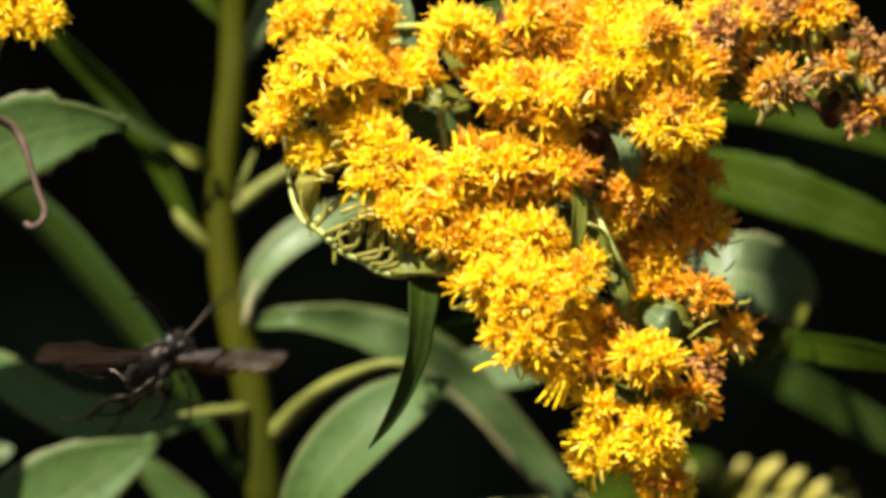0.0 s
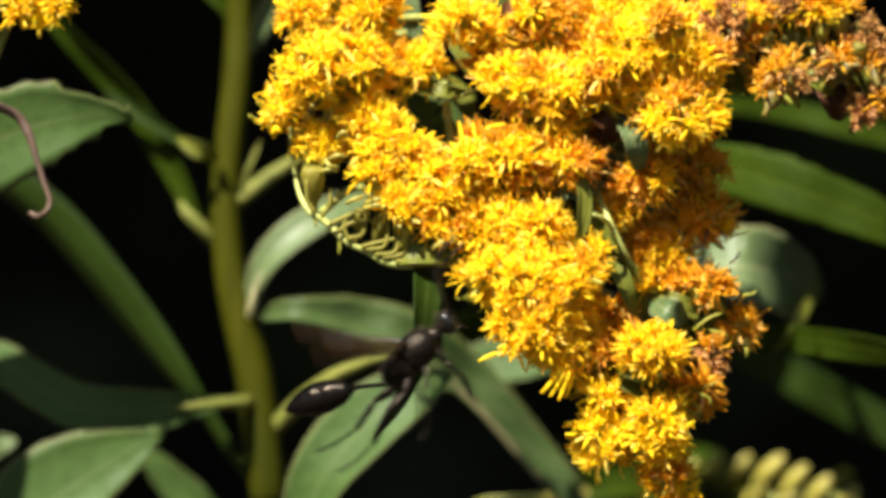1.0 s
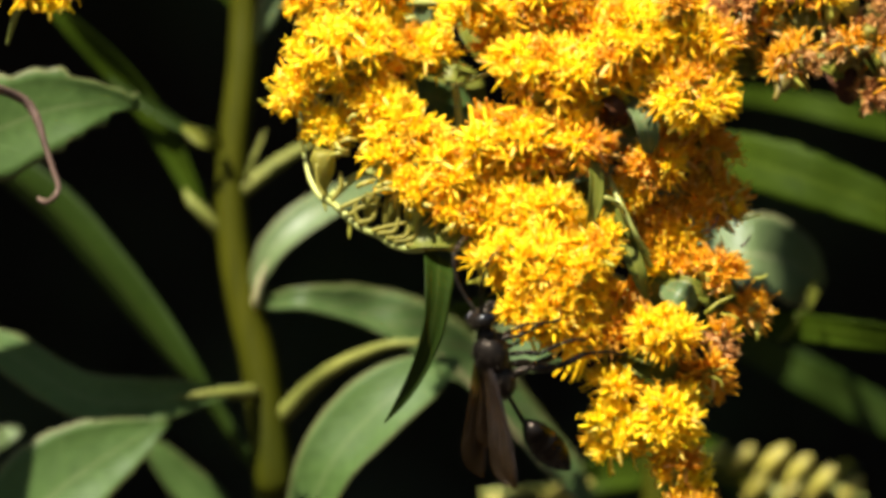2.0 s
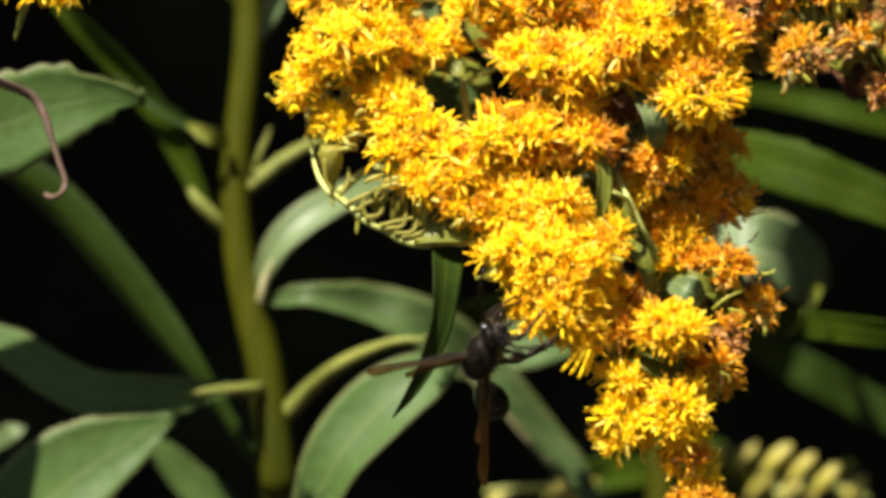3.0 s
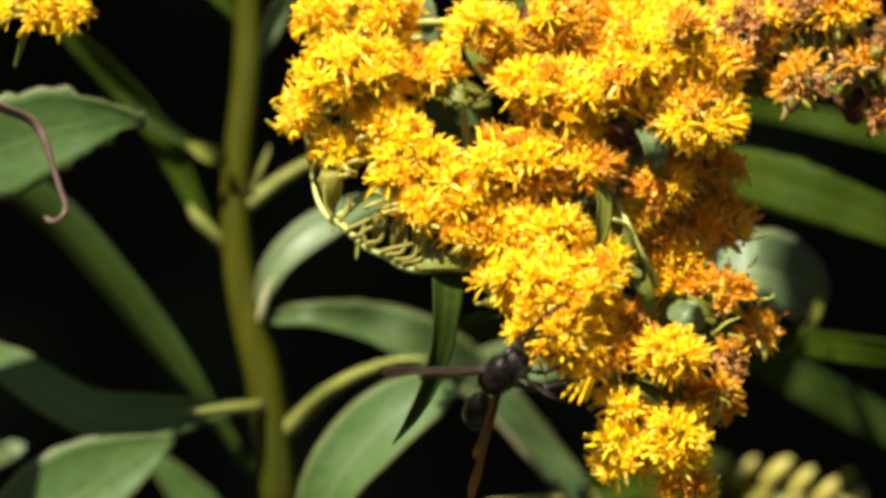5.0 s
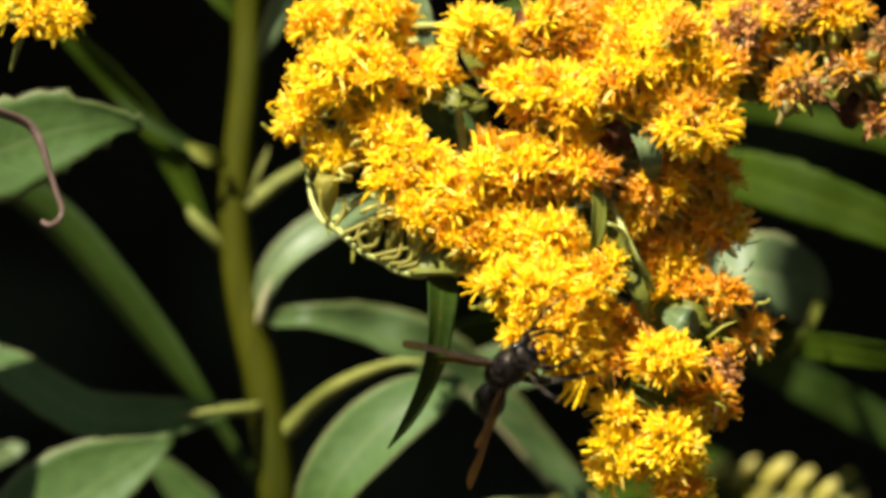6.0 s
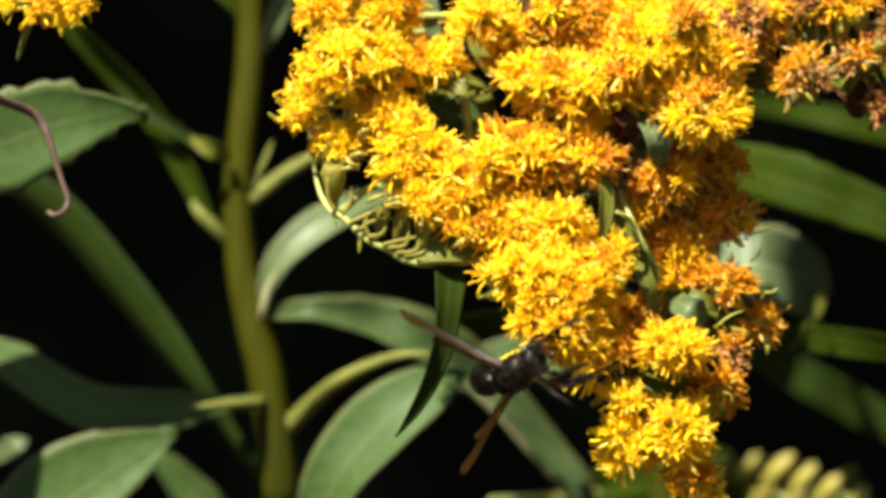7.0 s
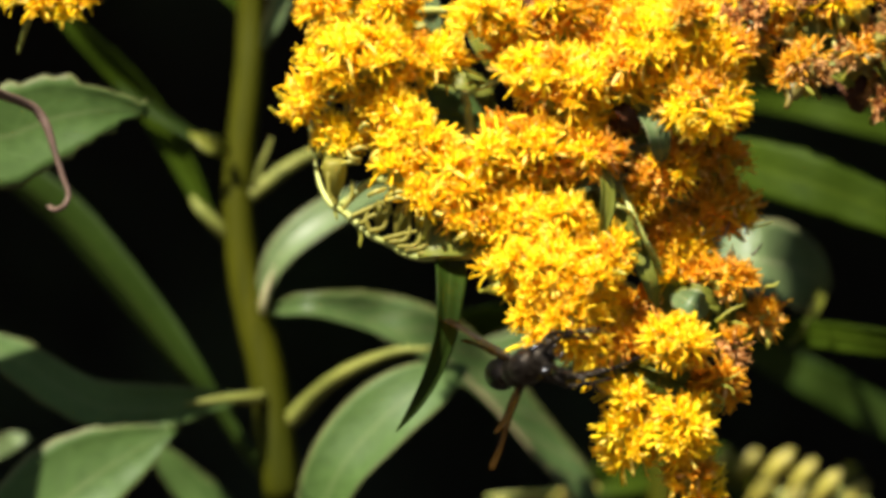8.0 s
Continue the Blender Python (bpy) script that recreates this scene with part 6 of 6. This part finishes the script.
    beats = {
        "left": [
            (0, -32.5, -31.5, 0, -84),
            (0.0333, -32.5, -31.5, 0, -84),
            (0.0667, -9.33333, 17.3333, 10, 11.6667),
            (0.1, -20, -10, 15, 0),
            (0.1333, 5, -29, 20.6667, 0),
            (0.1667, 30, 24, 26.3333, 0),
            (0.2, 55, 5, 32, 0),
            (0.2333, 20, -20.6667, 31.3333, 0),
            (0.2667, -15, 25.6667, 30.6667, 0),
            (0.3, -50, 0, 30, 0),
            (0.3333, -15, -20.6667, 33.3333, 0),
            (0.3667, 20, 30.6667, 36.6667, 0),
            (0.4, 55, 10, 40, 0),
            (0.4333, 40, -14, 35, 0),
            (0.4667, 25, 34, 30, 0),
            (0.5, 10, 10, 25, 0),
            (0.5333, -1.66667, -14, 26.6667, 0),
            (0.5667, -13.3333, 34, 28.3333, 0),
            (0.6, -25, 10, 30, 0),
            (0.6333, 0.666667, -15.6667, 30, 0),
            (0.6667, 26.3333, 30.6667, 30, 0),
            (0.7, 52, 5, 30, 0),
            (0.7333, 38, -17.3333, 28.3333, 0),
            (0.7667, 24, 32.3333, 26.6667, 0),
            (0.8, 10, 10, 25, 0),
            (0.8333, -2.66667, -17.3333, 26, 0),
            (0.8667, -15.3333, 27.3333, 27, 0),
            (0.9, -28, 0, 28, 0),
            (0.9333, 0.666667, -22.3333, 32.6667, 0),
            (0.9667, 29.3333, 27.3333, 37.3333, 0),
            (1, 58, 5, 42, 0),
            (1.0333, 45.3333, -17.3333, 34.6667, 0),
            (1.0667, 32.6667, 32.3333, 27.3333, 0),
            (1.1, 20, 10, 20, 0),
            (1.2, 70, 0, 12, 0),
            (1.3, 72, 0, 8, 20),
            (1.4, 70.4, -57.9, 13, 116),
            (1.5, 96.7, 15.1, 13, 44),
            (1.6, 71.3, -25.8, 13, 148),
            (1.7, 81.6, -17.9, 13, 156),
            (2.2, 66, 8, 6, 92),
            (2.8, 42, 3, 0, 116),
            (3, 48.5, 15.1, 0, 116),
            (3.5, 43.7, 25.5, 0, 78),
            (4, 56, 19.3, 0, 70),
            (4.5, 42.4, 31.2, 0, 124),
            (4.7, 48.4, 38.8, 0, 130),
            (5.8, 53.8, 26.6, 0, 128),
            (6, 54.2, 12.4, 0, 120),
            (6.5, 39.2, 20.2, 0, 130),
            (7, 30.6, 11.7, 0, 128),
            (7.5, 44.9, 6, 0, 130),
            (8, 52.6, 2.5, 0, 126),
        ],
        "right": [
            (0, 4.6, 10.9, 0, 81),
            (0.0333, 4.6, 10.9, 0, 81),
            (0.0667, -9.33333, 17.3333, 10, 11.6667),
            (0.1, -20, -10, 15, 0),
            (0.1333, 5, -29, 20.6667, 0),
            (0.1667, 30, 24, 26.3333, 0),
            (0.2, 55, 5, 32, 0),
            (0.2333, 20, -20.6667, 31.3333, 0),
            (0.2667, -15, 25.6667, 30.6667, 0),
            (0.3, -50, 0, 30, 0),
            (0.3333, -15, -20.6667, 33.3333, 0),
            (0.3667, 20, 30.6667, 36.6667, 0),
            (0.4, 55, 10, 40, 0),
            (0.4333, 40, -14, 35, 0),
            (0.4667, 25, 34, 30, 0),
            (0.5, 10, 10, 25, 0),
            (0.5333, -1.66667, -14, 26.6667, 0),
            (0.5667, -13.3333, 34, 28.3333, 0),
            (0.6, -25, 10, 30, 0),
            (0.6333, 0.666667, -15.6667, 30, 0),
            (0.6667, 26.3333, 30.6667, 30, 0),
            (0.7, 52, 5, 30, 0),
            (0.7333, 38, -17.3333, 28.3333, 0),
            (0.7667, 24, 32.3333, 26.6667, 0),
            (0.8, 10, 10, 25, 0),
            (0.8333, -2.66667, -17.3333, 26, 0),
            (0.8667, -15.3333, 27.3333, 27, 0),
            (0.9, -28, 0, 28, 0),
            (0.9333, 0.666667, -22.3333, 32.6667, 0),
            (0.9667, 29.3333, 27.3333, 37.3333, 0),
            (1, 58, 5, 42, 0),
            (1.0333, 45.3333, -17.3333, 34.6667, 0),
            (1.0667, 32.6667, 32.3333, 27.3333, 0),
            (1.1, 20, 10, 20, 0),
            (1.2, 70, 0, 12, 0),
            (1.3, 72, 0, 8, 20),
            (1.4, 73.3, -35.5, 13, 114),
            (1.5, 85.3, -6.5, 13, 144),
            (1.6, 74.8, 2.1, 13, 152),
            (1.7, 84.9, 17.1, 13, 22),
            (2.2, 68, 14, 6, 98),
            (2.8, 51.1, 46.6, 0, 136),
            (3, 48.6, 39.7, 0, 132),
            (3.5, 34.1, 58.9, 0, 142),
            (4, 35.2, 59.3, 0, 142),
            (4.5, 50.7, 37.1, 0, 130),
            (4.7, 41.6, 32.6, 0, 134),
            (5.8, 45.1, 35, 0, 138),
            (6, 47.1, 35.9, 0, 136),
            (6.5, 46.1, 46.1, 0, 142),
            (7, 61.5, 40.6, 0, 134),
            (7.5, 54.3, 37.9, 0, 140),
            (8, 55.9, 16.6, 0, 132),
        ],
    }
    for (side, name), wing in WINGS.items():
        trail = 0 if name == "forewing" else 7
        walk(wing, [(t, winged(side, name, sweep + trail, lift, pitch, twist)) for t, sweep, lift, pitch, twist in beats[side]])
    feelers = (
        (
            (0, 30, 0, -30),
            (0.1333, 0, 0, 0),
            (1, 10, 0, 0),
            (1.1, 50, 0, 0),
            (1.2, 95, -8, 0),
            (1.3, 125, -15, 0),
            (1.4, 148.6, -22.3, 0),
            (1.5, 149.8, 0.8, 0),
            (1.6, 142.6, -2.8, 0),
            (1.7, 144.6, -8.4, 0),
            (2.2, 35, 12, 0),
            (2.8, 61.4, 16.5, 0),
            (3, 67.3, 25.6, 0),
            (3.5, 58.4, 10.6, 0),
            (4, 64.4, 7.8, 0),
            (4.5, 97.2, -25.9, 0),
            (4.7, 104.8, -19, 0),
            (5.8, 92.1, 4, 0),
            (6, 83.5, 2.6, 0),
            (6.5, 98, 4.7, 0),
            (7, 85.1, -28.7, 0),
            (7.5, 84, -28.5, 0),
            (8, 85.9, -34.5, 0),
        ),
        (
            (0, 70, 70, -30),
            (0.0667, 35, 35, -15),
            (0.1333, 0, 0, 0),
            (1, 10, 0, 0),
            (1.1, 50, 0, 0),
            (1.2, 95, 0, 0),
            (1.3, 130, -4, 0),
            (1.4, 157.1, -6.5, 0),
            (1.5, 166.3, 22.2, 0),
            (1.6, 157.7, 20.3, 0),
            (1.7, 151.5, -25.2, 0),
            (2.2, 35, 18, 0),
            (2.8, 53.9, 29, 0),
            (3, 56.5, 40.4, 0),
            (3.5, 44.8, 49.1, 0),
            (4, 43.2, 50.7, 0),
            (4.5, 58.9, 56.6, 0),
            (4.7, 72.7, 60, 0),
            (5.8, 64.7, 63.1, 0),
            (6, 62.2, 63.8, 0),
            (6.5, 56.8, 58.3, 0),
            (7, 63.4, 64.7, 0),
            (7.5, 85.5, 63.6, 0),
            (8, 103, 62.6, 0),
        ),
    )
    for s, antenna, rows in zip((1, -1), ANTENNAE, feelers):
        at = Vector((5.3, s * 0.6, 0.4)) / 1000
        walk(antenna, [(t, turned(at, p, s * y, s * r)) for t, p, y, r in rows])
    swing = {
        ("fore", 1): ((0, 60, 0, 0), (0.9, 45, 0, 0), (1.2, 20, 0, 0), (1.7, 32, 0, -10), (2.8, 45, 0, -15), (8, 48, 0, -15)),
        ("fore", -1): ((0, 60, 0, 0), (0.9, 45, 0, 0), (1.2, 15, 0, 0), (1.7, 28, 0, -5), (2.8, 38, 0, 5), (4.5, 42, 0, 10), (8, 45, 10, 10)),
        ("mid", 1): ((0, 50, 0, 0), (0.6, 40, 0, 0), (1.0667, 10, 0, 0), (1.2, -25, 0, 0), (1.7, -18, 0, 0), (2.8, -15, 0, -20), (8, -10, 0, -20)),
        ("mid", -1): ((0, 50, 0, 0), (0.6, 40, 0, 0), (1.0667, 10, 0, 0), (1.2, -25, 0, 0), (1.7, -18, 0, 0), (2.8, -20, 0, 20), (8, -25, 0, 15)),
        ("hind", 1): ((0, 40, 0, 0), (0.3, 45, 0, 0), (0.6, 36, 0, 0), (1.0667, 24, 0, 0), (1.2, -45, 0, 5), (1.7, -45, 0, 0), (2.8, -40, 0, -20), (4.5, -40, 0, -20), (8, -50, 0, -20)),
        ("hind", -1): ((0, 42, 0, 0), (0.3, 40, 0, 0), (0.6, 28, 0, 0), (1.0667, 14, 0, 0), (1.2, -50, 0, 5), (1.7, -52, 0, 0), (2.8, -50, 0, 30), (4.5, -50, 0, 30), (8, -70, 0, 15)),
    }
    for (kind, s), (leg, hip) in LEGS.items():
        walk(leg, [(t, turned(hip, p, s * y, s * r)) for t, p, y, r in swing[kind, s]])
    walk(LOWER_SPRAY, [(t, Matrix.Translation(SPRAY_AT + Vector((0, 0, dz / 1000))) @ Matrix.Rotation(radians(a), 4, "Y")) for t, dz, a in (
        (0, 0, 0), (1.0, 0, 0), (1.2, -0.05, 0), (1.4, -0.7, -1.5), (1.6, -0.75, -1), (2.8, -0.55, -1), (3.5, -0.5, -1), (4.5, -0.65, 0), (6, -0.7, -1), (7, -0.6, -2), (7.5, -0.65, -1), (8, -0.85, -1.5))])


motions()
